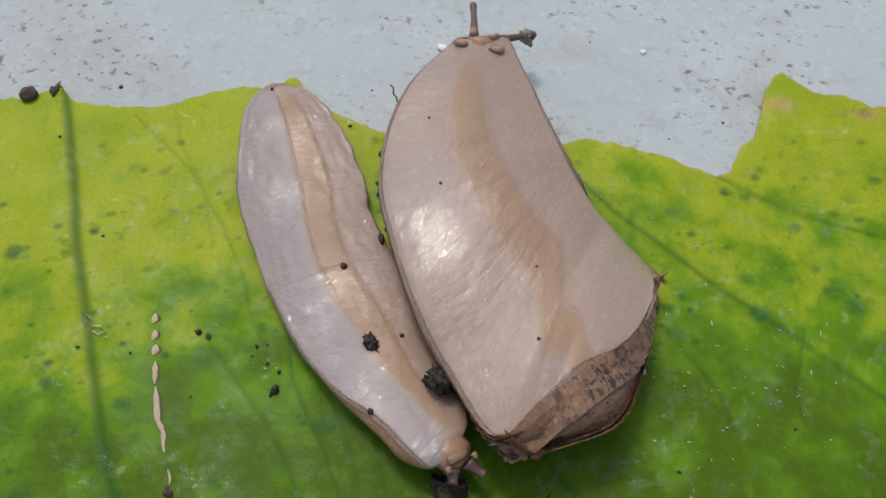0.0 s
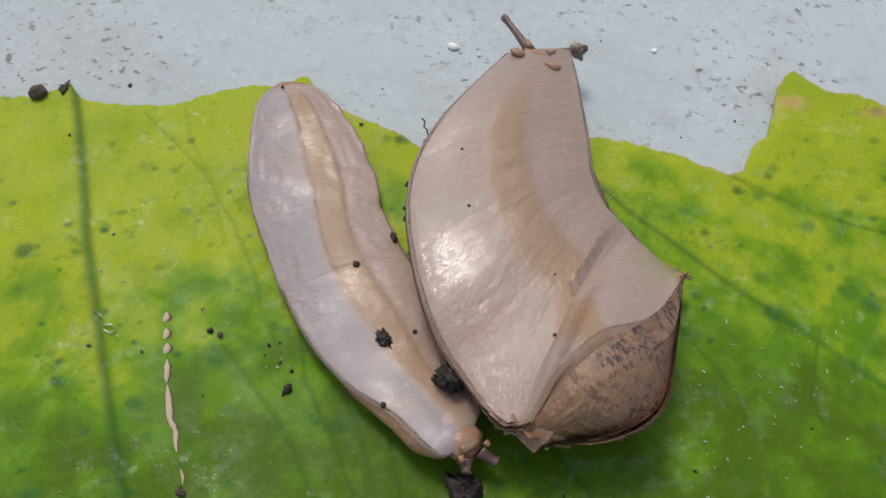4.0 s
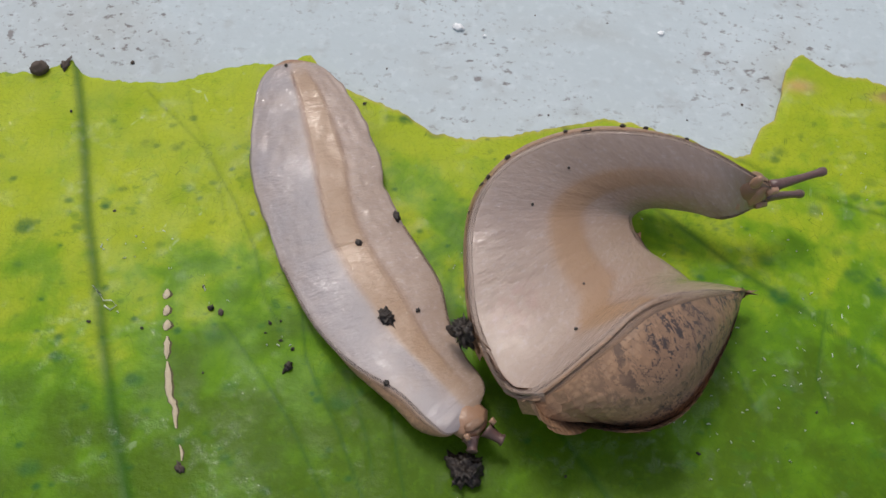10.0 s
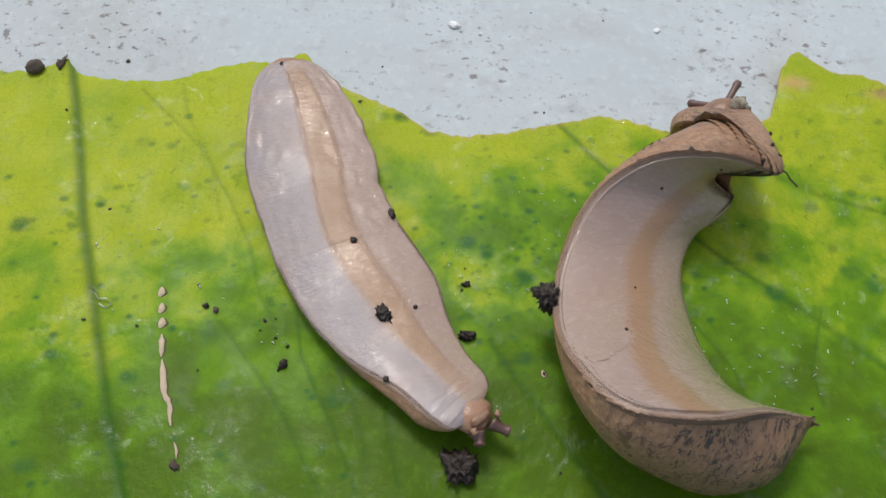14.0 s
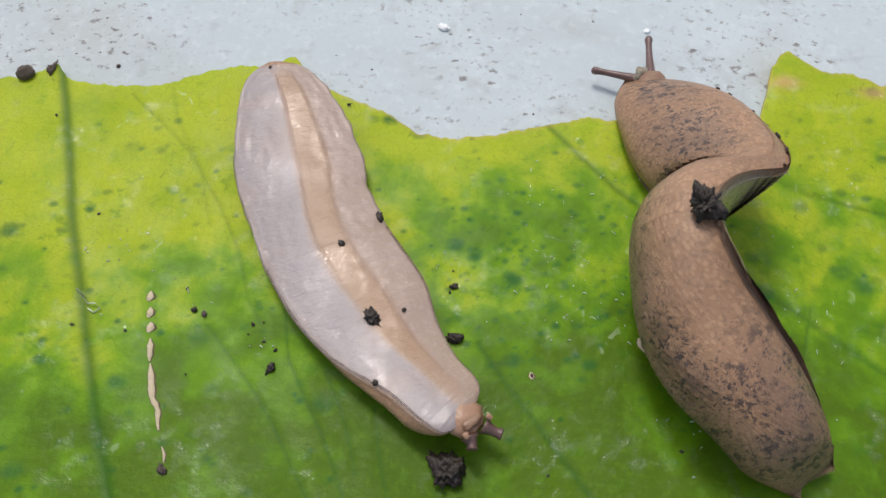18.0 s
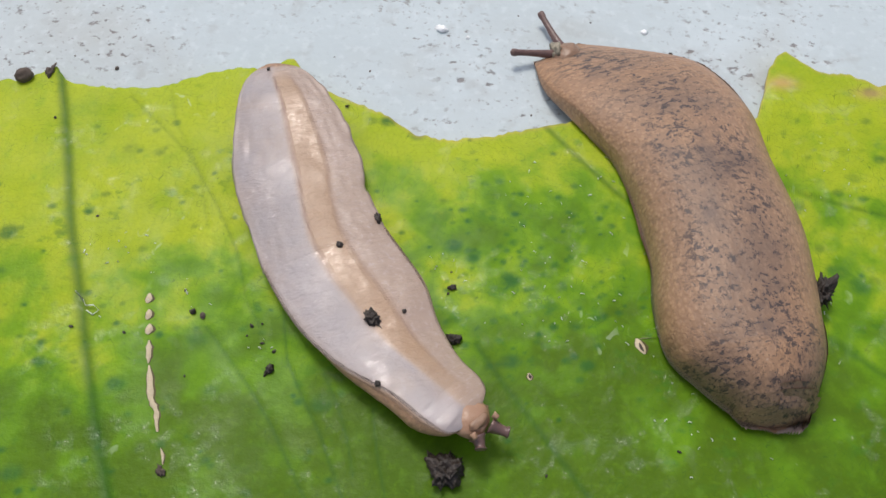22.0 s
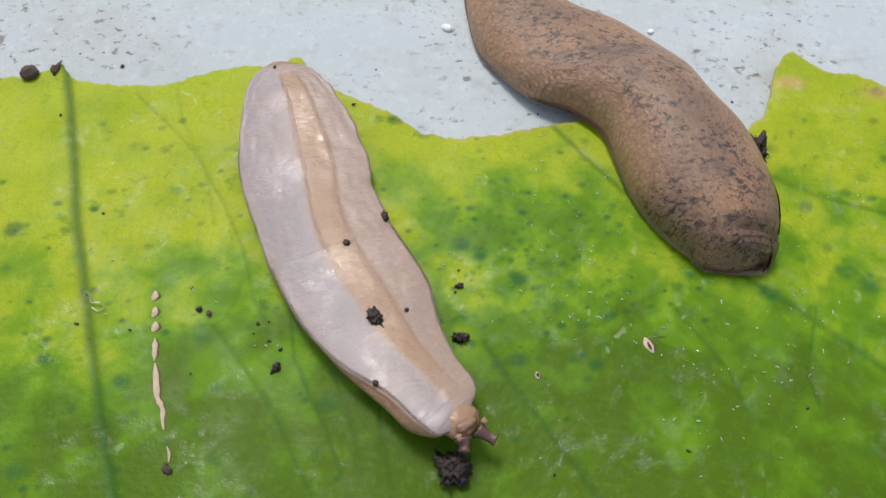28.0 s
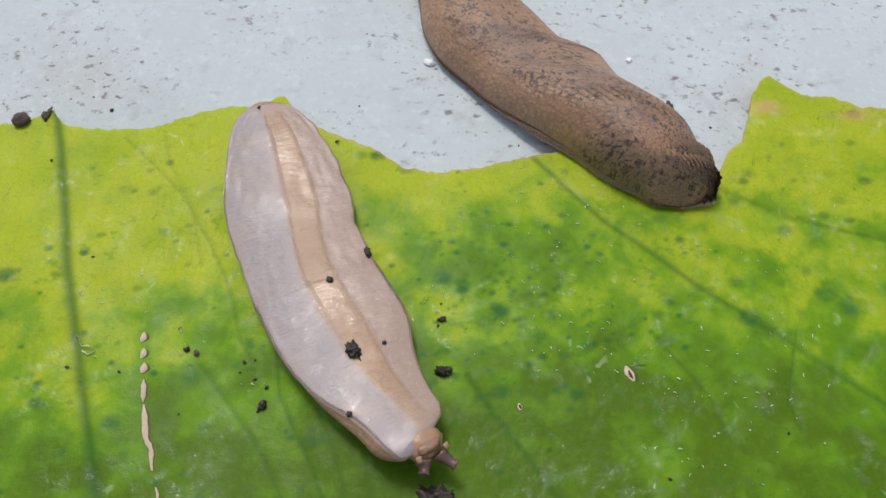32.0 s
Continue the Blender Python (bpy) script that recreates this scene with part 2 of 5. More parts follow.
    sole = n.mix(n.math("MULTIPLY", n.attr("sky_sheen", "Fac"), n.ramp(n.noise(r, 120, 3), 0.30, 0.65, 0.45, 0.9)), sole, (0.305, 0.268, 0.280))
    sole = n.mix(n.math("MULTIPLY", rim, 0.40), sole, (0.40, 0.29, 0.225))
    foot = n.mix(n.noise(n.mapped(r, (0.6, 1.6, 1)), 260, 3), (0.330, 0.192, 0.104), (0.380, 0.232, 0.130))
    under = n.mix(n.math("MULTIPLY", band, 0.96), sole, foot)
    under = n.mix(n.math("MULTIPLY", furrow_and_fold_shade, n.ramp(n.noise(r, 800, 2), 0.3, 0.6, 0.35, 0.85)), under, (0.25, 0.135, 0.105))
    c = n.mix(belly, back, under)
    # relief: fine tubercles on the back, a wrinkled film of slime on the sole
    damp = n.ramp(n.noise(r, 150, 3, 0.6), 0.36, 0.68, 0.15, 1.0)
    film = n.math("MULTIPLY", n.noise(n.mapped(r, (0.8, 1.5, 1)), 1900, 2, 0.6), damp)
    fine = n.mix(belly, n.math("SUBTRACT", 1.0, grain), film)
    h = n.bump(fine, 0.00008, 0.55)
    h = n.bump(n.noise(n.mapped(r, (1.0, 2.2, 1.2)), 300, 3), 0.00035, 0.45, h)
    h = n.bump(n.math("SUBTRACT", band, furrow_and_fold_shade), 0.00014, 0.45, h)
    gloss = n.bump(n.mix(belly, n.noise(r, 2600, 2), n.math("MULTIPLY", n.noise(r, 2300, 3, 0.7), damp)), 0.00034, 1.0, h)
    gloss = n.bump(n.noise(n.mapped(r, (0.6, 1.8, 1)), 800, 3, 0.6), 0.00020, 0.7, gloss)
    n.put(n.b.inputs["Coat Normal"], gloss)
    n.b.inputs["Coat Roughness"].default_value = 0.05
    n.b.inputs["Coat IOR"].default_value = 1.52
    n.put(n.b.inputs["Coat Weight"], n.ramp(belly, 0, 1, 0.22, 1.0))
    return n.done(c, h, n.mix(belly, (0.52, 0.52, 0.52), (0.42, 0.42, 0.42)))


def plain_material(name, a, b, rough, scale=700, spec=0.4, bump=0.0002):
    n = Nodes(name, rough, spec=spec)
    v = n.coords()
    return n.done(n.mix(n.noise(v, scale, 3), a, b), n.bump(n.noise(v, scale * 1.6, 3), bump, 0.7))


CONCRETE, LEAF = concrete_material(), leaf_material()
BODY = slug_material()
SOIL = plain_material("dark_wet_soil", (0.012, 0.008, 0.006), (0.06, 0.042, 0.032), 0.5, 1500, 0.5, 0.0004)
GRIT = plain_material("brown_grit", (0.05, 0.035, 0.028), (0.16, 0.12, 0.095), 0.8, 1500)
HORN = plain_material("brown_tentacle_skin", (0.10, 0.055, 0.05), (0.20, 0.115, 0.10), 0.3, 1800, 0.5, 0.0001)
FACE = plain_material("pale_lip_skin", (0.34, 0.185, 0.11), (0.44, 0.27, 0.18), 0.3, 1500, 0.5, 0.0001)
SNOUT = plain_material("tan_snout_skin", (0.22, 0.125, 0.075), (0.32, 0.19, 0.12), 0.35, 1500, 0.5, 0.0001)
DEBRIS = plain_material("pale_plant_debris", (0.04, 0.03, 0.02), (0.62, 0.55, 0.42), 0.7, 1400, 0.4, 0.0003)
SCAR = plain_material("bleached_leaf_scar", (0.50, 0.40, 0.25), (0.66, 0.56, 0.40), 0.7, 1500)
RIM = plain_material("dark_scar_rim", (0.06, 0.05, 0.02), (0.14, 0.11, 0.04), 0.7, 1500)
# near white: the chips' sunlit glint is put into their colour
CHIP_GLINT = plain_material("white_chip", (0.93, 0.94, 0.94), (0.96, 0.96, 0.96), 0.5, 1500)
SLIME = plain_material("dried_slime_film", (0.55, 0.62, 0.42), (0.75, 0.80, 0.65), 0.15, 1500, 0.7)

# ---- plan of the leaf, in millimetres ----
MARGIN = [(-46.1, 20.5), (-44.3, 20.5), (-42.6, 21.3), (-40.7, 22.3), (-39.4, 20.5), (-37.0, 19.7), (-32.8, 19.3), (-28.7, 19.6), (-26.5, 20.7), (-22.6, 22.0), (-21.1, 22.3), (-20.9, 22.0), (-18.3, 22.2), (-15.7, 23.6), (-14.6, 21.8), (-12.1, 19.1), (-9.1, 17.5), (-6.2, 16.1), (-2.7, 13.3), (0.7, 12.5), (5.2, 13.1), (10.9, 14.4), (14.4, 15.3), (17.1, 14.9), (22.6, 13.0), (25.2, 11.6), (27.5, 10.6), (28.8, 11.3), (29.7, 12.9), (30.4, 14.2), (32.1, 15.6), (33.5, 18.9), (34.7, 22.1), (35.9, 23.8), (37.0, 24.6), (38.3, 22.8), (40.2, 21.5), (43.1, 21.1), (45.6, 19.6)]
VEIN_WIDE = [(-40.5, 22.9), (-38.3, 16.0), (-36.5, 10.3), (-34.3, 2.5), (-31.8, -4.6), (-29.7, -11.0), (-27.4, -17.7), (-25.3, -22.9)]
VEIN_A = [(-32.0, 18.2), (-24.9, 10.9), (-20.9, 4.3), (-18.7, 0.0), (-17.2, -5.1), (-15.7, -7.6)]
VEIN_B = [(-13.8, -6.2), (-13.0, -10.8), (-11.5, -13.9), (-9.8, -17.0), (-7.6, -22.2)]
VEIN_C = [(-20.4, -7.6), (-16.2, -12.8), (-13.9, -16.1), (-10.5, -22.2)]
VEIN_D = [(-9.8, -12.0), (-8.4, -14.9), (-7.5, -17.6), (-6.9, -20.4)]
VEIN_E = [(-5.6, -15.1), (-5.1, -18.6), (-4.3, -22.2)]
VEIN_F = [(10.4, 14.4), (13.2, 10.5), (16.6, 6.2), (20.4, 2.7), (24.9, -1.7), (30.5, -6.2), (36.3, -11.7), (41.3, -15.6)]
VEIN_G = [(27.2, 10.6), (30.7, 8.5), (35.1, 5.9), (40.9, 3.7), (47.3, 1.5)]
VEIN_H = [(3.0, -9.4), (5.3, -13.1), (7.9, -16.8), (11.2, -21.7), (13.0, -24.1)]
VEIN_I = [(32.1, -6.0), (30.7, -9.7), (29.8, -12.2), (30.2, -15.1)]
VEIN_J = [(20.4, -7.0), (23.4, -11.7), (24.2, -15.1)]
VEIN_K = [(-28.0, 19.0), (-26.6, 14.5), (-23.5, 8.9), (-21.7, 2.4)]
SPOTS = [(1.1, 0.2), (4.3, 3.4), (0.1, 3.4), (37.3, -3.7), (35.9, -2.3), (6.1, -3.4), (9.7, -5.9), (5.8, -10.9), (-9.8, -14.6), (-27.0, -12.9), (-39.8, 1.6), (-27.7, 11.0), (-30.6, 11.5), (-7.0, 14.9), (-2.4, 13.1), (-5.3, 14.9), (42.9, 14.9), (42.9, 10.0), (12.2, -11.4), (28.3, -4.5), (4.8, -4.5), (2.9, -1.1), (-20.9, -8.9), (-19.0, -13.4), (-33.7, -20.1), (-33.9, -10.9), (11.5, -7.8)]
GRAINS = [(-32.1, 3.5), (-22.7, -4.1), (-15.5, -7.4), (-16.4, -7.6), (-16.7, -8.5), (-15.3, -9.2), (-14.2, -10.0), (-21.4, -12.2), (-27.2, -8.3), (-31.8, -7.8), (0.9, -2.5), (0.6, -4.6), (-39.1, 15.4), (18.8, -18.6), (-9.6, 16.7), (29.1, -15.1), (8.2, -20.4)]

# ---- helpers for building ----
LEAF_LOW = -1.3      # the slab's top, in mm, under the leaf's


def link_mesh(name, verts, faces, materials, parent=None, label="", smooth=True, slots=None, rest=None):
    me = bpy.data.meshes.new(name)
    if isinstance(faces, np.ndarray):
        verts = np.asarray(verts, np.float32)
        me.vertices.add(len(verts))
        me.vertices.foreach_set("co", verts.ravel())
        me.loops.add(faces.size)
        me.loops.foreach_set("vertex_index", faces.astype(np.int32).ravel())
        me.polygons.add(len(faces))
        me.polygons.foreach_set("loop_start", np.arange(0, faces.size, 4, dtype=np.int32))
    else:
        me.from_pydata([tuple(v) for v in verts], [], [tuple(f) for f in faces])
    for m in materials:
        me.materials.append(m)
    if slots is not None:
        me.polygons.foreach_set("material_index", slots)
    me.polygons.foreach_set("use_smooth", [smooth] * len(me.polygons))
    if rest is not None:
        at = me.attributes.new("rest", "FLOAT_VECTOR", "POINT")
        at.data.foreach_set("vector", np.asarray(rest, np.float32).ravel())
    me.update(calc_edges=True)
    ob = new(name, me)
    if parent is not None:
        ob.parent = parent
    if label:
        ob["label"] = label
    return ob


def part(name, bm, material, parent=None, label=""):
    me = bpy.data.meshes.new(name)
    bm.to_mesh(me)
    bm.free()
    me.materials.append(material)
    me.polygons.foreach_set("use_smooth", [True] * len(me.polygons))
    ob = new(name, me)
    if parent is not None:
        ob.parent = parent
    if label:
        ob["label"] = label
    return ob


def lump(radii, seed, rough=0.35, detail=2, knobs=0):
    """An uneven clod with knobs, in mm, as a bmesh."""
    bm = bmesh.new()
    rnd = random.Random(seed)
    bumps = [(Vector((rnd.gauss(0, 1), rnd.gauss(0, 1), rnd.gauss(0.2, 0.7))).normalized(), rnd.uniform(0.25, 0.75), rnd.uniform(0.25, 0.5)) for _ in range(knobs)]
    for v in bmesh.ops.create_icosphere(bm, subdivisions=detail + (knobs > 3), radius=1.0)["verts"]:
        d = v.co.normalized()
        k = 1 + rough * (noise.noise(d * 2.2 + Vector((seed * 3.7, 1, 2))) + 0.6 * noise.noise(d * 5 + Vector((seed, 2, 9))))
        if knobs:
            k = 0.8 * k + rough * (0.8 * noise.noise(d * 9 + Vector((seed, 3, 4))) + 0.5 * noise.noise(d * 19 + Vector((seed, 5, 1)))) + sum(a * math.exp(-((d - way).length / w) ** 2) for way, a, w in bumps)
        v.co = Vector((d.x * radii[0], d.y * radii[1], d.z * radii[2])) * k * MM
    return bm


def tube(points, radius, taper=None, sides=8):
    """A round strand along points (mm), as a bmesh with rounded ends."""
    bm = bmesh.new()
    pts = [Vector(p) for p in points]
    rings = []
    for i, p in enumerate(pts):
        t = (pts[min(i + 1, len(pts) - 1)] - pts[max(i - 1, 0)]).normalized()
        a = t.orthogonal().normalized()
        b = t.cross(a)
        r = radius * (taper[i] if taper else 1.0)
        rings.append([bm.verts.new((p + (a * math.cos(k * math.tau / sides) + b * math.sin(k * math.tau / sides)) * r) * MM) for k in range(sides)])
    for lo, hi in zip(rings, rings[1:]):
        for k in range(sides):
            bm.faces.new((lo[k], lo[(k + 1) % sides], hi[(k + 1) % sides], hi[k]))
    bm.faces.new(rings[0][::-1])
    bm.faces.new(rings[-1])
    bmesh.ops.recalc_face_normals(bm, faces=bm.faces)
    return bm


def margin_y(x):
    return np.interp(x, [p[0] for p in MARGIN], [p[1] for p in MARGIN])


def leaf_z(x, y):
    """Gentle waves of the blade, in mm."""
    return 0.25 * np.sin(x * 0.13 + 0.6) * np.cos(y * 0.11) + 0.12 * np.sin(x * 0.31 + y * 0.22)


def ground_z(x, y):
    """The height of what a body lies on: the blade, or past its margin the slab."""
    k = np.clip((y - margin_y(x) + 1.0) / 4.0, 0, 1)
    k = k * k * (3 - 2 * k)
    return leaf_z(x, y) * (1 - k) + LEAF_LOW * k


def line_distance(px, py, line):
    best = np.full(px.shape, 1e9)
    for (ax, ay), (bx, by) in zip(line, line[1:]):
        k = np.clip(((px - ax) * (bx - ax) + (py - ay) * (by - ay)) / ((bx - ax) ** 2 + (by - ay) ** 2), 0, 1)
        best = np.minimum(best, np.hypot(px - ax - k * (bx - ax), py - ay - k * (by - ay)))
    return best


# ---- the slab and the leaf ----
def build_slab():
    step = [-20, -4, -1, -0.4, -0.2, -0.12] + [v / 1000 for v in range(-90, 91, 3)] + [0.12, 0.2, 0.4, 1, 4, 20]
    n = len(step)
    verts = [(x, y, LEAF_LOW * MM + 0.0002 * noise.noise(Vector((x * 90, y * 90, 0))) * (abs(x) < 0.1 and abs(y) < 0.1)) for y in step for x in step]
    faces = [(j * n + i, j * n + i + 1, (j + 1) * n + i + 1, (j + 1) * n + i) for j in range(n - 1) for i in range(n - 1)]
    ob = link_mesh("ground", verts, faces, [CONCRETE])
    return tagged(ob, "weathered pale grey concrete slab with dark pits", "ground", kind="structure")


def build_leaf():
    xs = np.concatenate([np.linspace(-78, -48, 50), np.linspace(-47.8, 48, 500), np.linspace(48.6, 78, 50)])
    top = margin_y(xs)
    top = np.where(xs < -46.1, 20.5 - ((-46.1 - xs) / 32) ** 2 * 30, top)
    top = np.where(xs > 45.6, 19.6 - ((xs - 45.6) / 33) ** 2 * 30, top)
    top += 0.10 * np.sin(xs * 2.3 + 2 * np.sin(xs * 0.7)) + 0.07 * np.sin(xs * 5.1 + 3 * np.sin(xs * 0.9))
    low = -62 + 45 * (np.abs(xs) / 80) ** 3
    vs = np.linspace(0, 1, 360) ** 0.9
    X = np.repeat(xs[None], len(vs), 0)
    Y = low[None] + (top - low)[None] * vs[:, None]
    edge = np.clip((top[None] - Y) / 3.0, 0, 1)
    wide = line_distance(X, Y, VEIN_WIDE)
    vein = 0.95 * np.exp(-(wide / 0.55) ** 2)
    groove = np.exp(-(wide / 0.35) ** 2)
    for line, size, deep in ((VEIN_A, 0.15, 0.45), (VEIN_B, 0.15, 0.75), (VEIN_C, 0.15, 0.7), (VEIN_D, 0.15, 0.65), (VEIN_E, 0.15, 0.65),
                             (VEIN_F, 0.30, 0.75), (VEIN_G, 0.26, 0.6), (VEIN_H, 0.26, 0.8), (VEIN_I, 0.15, 0.6), (VEIN_J, 0.15, 0.55), (VEIN_K, 0.15, 0.3)):
        d = line_distance(X, Y, line)
        vein = np.maximum(vein, deep * np.exp(-(d / size) ** 2))
        groove = np.maximum(groove, 0.6 * np.exp(-(d / 0.3) ** 2))
    spot = np.zeros_like(X)
    rnd = random.Random(5)
    places = [(x, y, rnd.uniform(0.45, 0.85)) for x, y in SPOTS]
    places += [(rnd.gauss(7, 6), rnd.gauss(-3, 6), rnd.uniform(0.12, 0.36)) for _ in range(190)]
    places += [(rnd.uniform(-45, -8), rnd.uniform(-22, 16), rnd.uniform(0.12, 0.38)) for _ in range(110)]
    places += [(rnd.uniform(20, 46), rnd.uniform(-5, 20), rnd.uniform(0.2, 0.6)) for _ in range(40)]
    for x, y, r in places:
        near = np.nonzero(np.abs(xs - x) < 2.6 * r)[0]
        a, b = (near[0], near[-1] + 1) if len(near) else (0, 1)
        d = np.hypot((X[:, a:b] - x) / 1.3, Y[:, a:b] - y) / r
        spot[:, a:b] = np.maximum(spot[:, a:b], np.exp(-d ** 4) * rnd.uniform(0.35, 1))
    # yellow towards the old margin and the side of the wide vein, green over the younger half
    # the last term of this line paints shade into the lower middle
    yellow_and_shade = 0.50 - 0.013 * (X + 8) + 0.030 * Y + 0.45 * np.exp(-(((X - 32) / 15) ** 2 + ((Y - 1) / 12) ** 2)) - 0.35 * np.exp(-((X - 4) / 15) ** 2) * np.clip((-Y - 6) / 12, 0, 1)
    yellow_and_shade = yellow_and_shade - 0.12 * np.exp(-(((X - 25) / 16) ** 2 + ((Y + 4) / 10) ** 2)) + 0.9 * np.clip((X - 28) / 6, 0, 1) * np.clip((Y - 6) / 9, 0, 1)
    yellow_and_shade += 0.5 * np.exp(-((top[None] - Y) / 4) ** 2) - 0.55 * np.exp(-(((X + 21.5) / 2.2) ** 2 + ((Y - 22) / 1.8) ** 2))
    yellow_and_shade -= 0.5 * np.exp(-(((X - 43) / 3) ** 2 + ((Y - 13) / 4) ** 2))
    yellow_and_shade += 0.22 * np.clip((X - 20) / 10, 0, 1)
    # shade over the lower blade, put into its colour as deeper green
    yellow_and_shade -= 0.36 * np.clip((-Y - 6) / 14, 0, 1)
    yellow_and_shade = np.clip(yellow_and_shade, -0.3, 1.2)
    tan = 0.8 * np.exp(-(((X - 35.4) / 1.6) ** 2 + ((Y - 19.8) / 0.9) ** 2)) + 0.6 * np.exp(-(((X - 44.5) / 1.8) ** 2 + ((Y - 18.6) / 0.8) ** 2))
    tan = np.clip(tan + 0.35 * np.exp(-((top[None] - Y) / 0.35) ** 2) * (X > -16), 0, 0.85)
    Z = leaf_z(X, Y) * edge - 0.10 * groove - 0.12 * (1 - edge) ** 2
    ny, nx = X.shape
    up = np.stack([X, Y, Z], -1).reshape(-1, 3)
    down = np.stack([X, Y, Z - 0.35], -1).reshape(-1, 3)
    idx = np.arange(ny * nx).reshape(ny, nx)
    quads = np.stack([idx[:-1, :-1], idx[:-1, 1:], idx[1:, 1:], idx[1:, :-1]], -1).reshape(-1, 4)
    ring = np.concatenate([idx[0, :-1], idx[:-1, -1], idx[-1, :0:-1], idx[:0:-1, 0]])
    nxt = np.roll(ring, -1)
    k = ny * nx
    side = np.stack([ring, ring + k, nxt + k, nxt], -1)
    faces = np.concatenate([quads, quads[:, ::-1] + k, side])
    ob = link_mesh("leaf", np.concatenate([up, down]) * MM, faces, [LEAF])
    for name, values in (("vein", vein), ("spot", spot), ("yellow_and_shade", yellow_and_shade), ("tan", tan)):
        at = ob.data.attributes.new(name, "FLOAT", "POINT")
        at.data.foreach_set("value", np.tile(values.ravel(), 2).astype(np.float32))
    return tagged(ob, "large yellowing green leaf with a nibbled margin on concrete", "leaf")


build_slab()
leaf = build_leaf()

# ---- small things on the leaf and the slab (places in mm) ----
def on_leaf(ob, x, y, up=0.0, turn=0.0, reach=-0.3):
    z = float(leaf_z(x, y)) if y < margin_y(x) + reach else LEAF_LOW
    ob.matrix_world = pose(x * MM, y * MM, (z + up) * MM, 0, 0, turn)
    return ob


def crumb(name, x, y, radii, seed, material, label, category, knobs=2, group="", rough=0.4):
    radii = [r * (0.95 if name in ('soil_pellet', 'soil_clod', 'white_chip') else 0.62) for r in radii]
    ob = part(name, lump(radii, seed, rough + 0.25 * (knobs > 1), 3, knobs), material)
    on_leaf(ob, x, y, radii[2] * 0.55, seed * 37, 0.6 if seed < 3 else -0.3)
    return tagged(ob, label, category, group)


crumb("soil_pellet", -43.6, 20.8, (0.95, 0.85, 0.8), 1, GRIT, "round dark brown soil pellet at the leaf's margin", "soil pellet", 0, rough=0.2)
crumb("soil_crumb", -41.2, 21.6, (1.2, 0.7, 0.7), 2, GRIT, "small jagged brown soil crumb at the leaf's margin", "soil crumb", 3)
crumb("soil_crumb", -21.7, -6.2, (0.5, 0.42, 0.35), 3, SOIL, "shiny dark soil crumb on the leaf", "soil crumb", 2)
crumb("soil_crumb", -20.8, -6.6, (0.55, 0.4, 0.25), 13, GRIT, "grey soil crumb on the leaf", "soil crumb", 2)
crumb("soil_crumb", -14.4, -11.6, (0.55, 0.8, 0.5), 4, SOIL, "dark wet soil crumb with a pale edge", "soil crumb", 3)
crumb("soil_crumb", 0.9, -4.1, (0.6, 0.4, 0.35), 5, SOIL, "dark glistening soil crumb on the leaf", "soil crumb", 2)
crumb("soil_clod", 0.3, -20.2, (1.35, 1.15, 0.95), 6, SOIL, "dark wet clod of soil with slime", "soil clod", 6)
crumb("soil_crumb", 0.9, -9.0, (0.75, 1.05, 0.7), 7, SOIL, "black wet soil crumb beside the slug", "soil crumb", 4)
crumb("soil_crumb", -21.9, -20.1, (0.8, 0.5, 0.3), 8, GRIT, "flat grey soil crumb at a scar's end", "soil crumb", 3)
crumb("white_chip", 0.0, 28.9, (0.72, 0.5, 0.35), 9, CHIP_GLINT, "bright white chip on the concrete", "chip", 0)
crumb("white_chip", 22.5, 28.4, (0.36, 0.36, 0.25), 10, CHIP_GLINT, "tiny white chip on the concrete", "chip", 0)
crumb("white_chip", 2.9, 27.6, (0.22, 0.2, 0.2), 11, CHIP_GLINT, "tiny white chip on the concrete", "chip", 0)
crumb("soil_crumb", -34.9, 23.1, (0.45, 0.4, 0.3), 12, GRIT, "brown soil crumb on the concrete", "soil crumb", 1)
grain_rnd = random.Random(9)
for k, (gx, gy) in enumerate(GRAINS):
    s = grain_rnd.uniform(0.17, 0.32)
    crumb("soil_grain", gx, gy, (s * 1.2, s * 0.85, s * 0.7), 20 + k, SOIL, "tiny black grain of soil on the leaf", "soil grain", 1, "soil grains")
for k in range(16):
    gx, gy = grain_rnd.uniform(-48, 48), grain_rnd.uniform(14, 36)
    if gy > margin_y(gx) + 1.5:
        s = grain_rnd.uniform(0.1, 0.2)
        crumb("grit_grain", gx, gy, (s * 1.4, s, s * 0.6), 60 + k, GRIT, "tiny brown grain of grit on the concrete", "grit", 0, "grit on the slab")


def plate(name, points, width, material, parent, thick=0.08, up=0.02, label=""):
    """A flat strip along points (mm) on the blade with uneven rims."""
    bm = bmesh.new()
    rnd = random.Random(len(points) * 7 + int(abs(points[0][1]) * 10))
    fine = []
    for (ax, ay), (bx, by) in zip(points, points[1:]):
        n = max(2, int(math.hypot(bx - ax, by - ay) / 0.3))
        fine += [(ax + (bx - ax) * k / n, ay + (by - ay) * k / n) for k in range(n)]
    fine.append(points[-1])
    rings = []
    for k, (x, y) in enumerate(fine):
        f = k / (len(fine) - 1)
        w = width * (0.25 + 0.75 * min(1, 4 * f, 4 * (1 - f))) * rnd.uniform(0.7, 1.25)
        z = float(leaf_z(x, y)) + up
        rings.append([bm.verts.new(Vector((x + s * w, y, z + h)) * MM) for s, h in ((-1, -0.05), (-0.7, thick), (0.7, thick), (1, -0.05))])
    for a, b in zip(rings, rings[1:]):
        for k in range(3):
            bm.faces.new((a[k], a[k + 1], b[k + 1], b[k]))
    bmesh.ops.recalc_face_normals(bm, faces=bm.faces)
    return part(name, bm, material, parent, label)


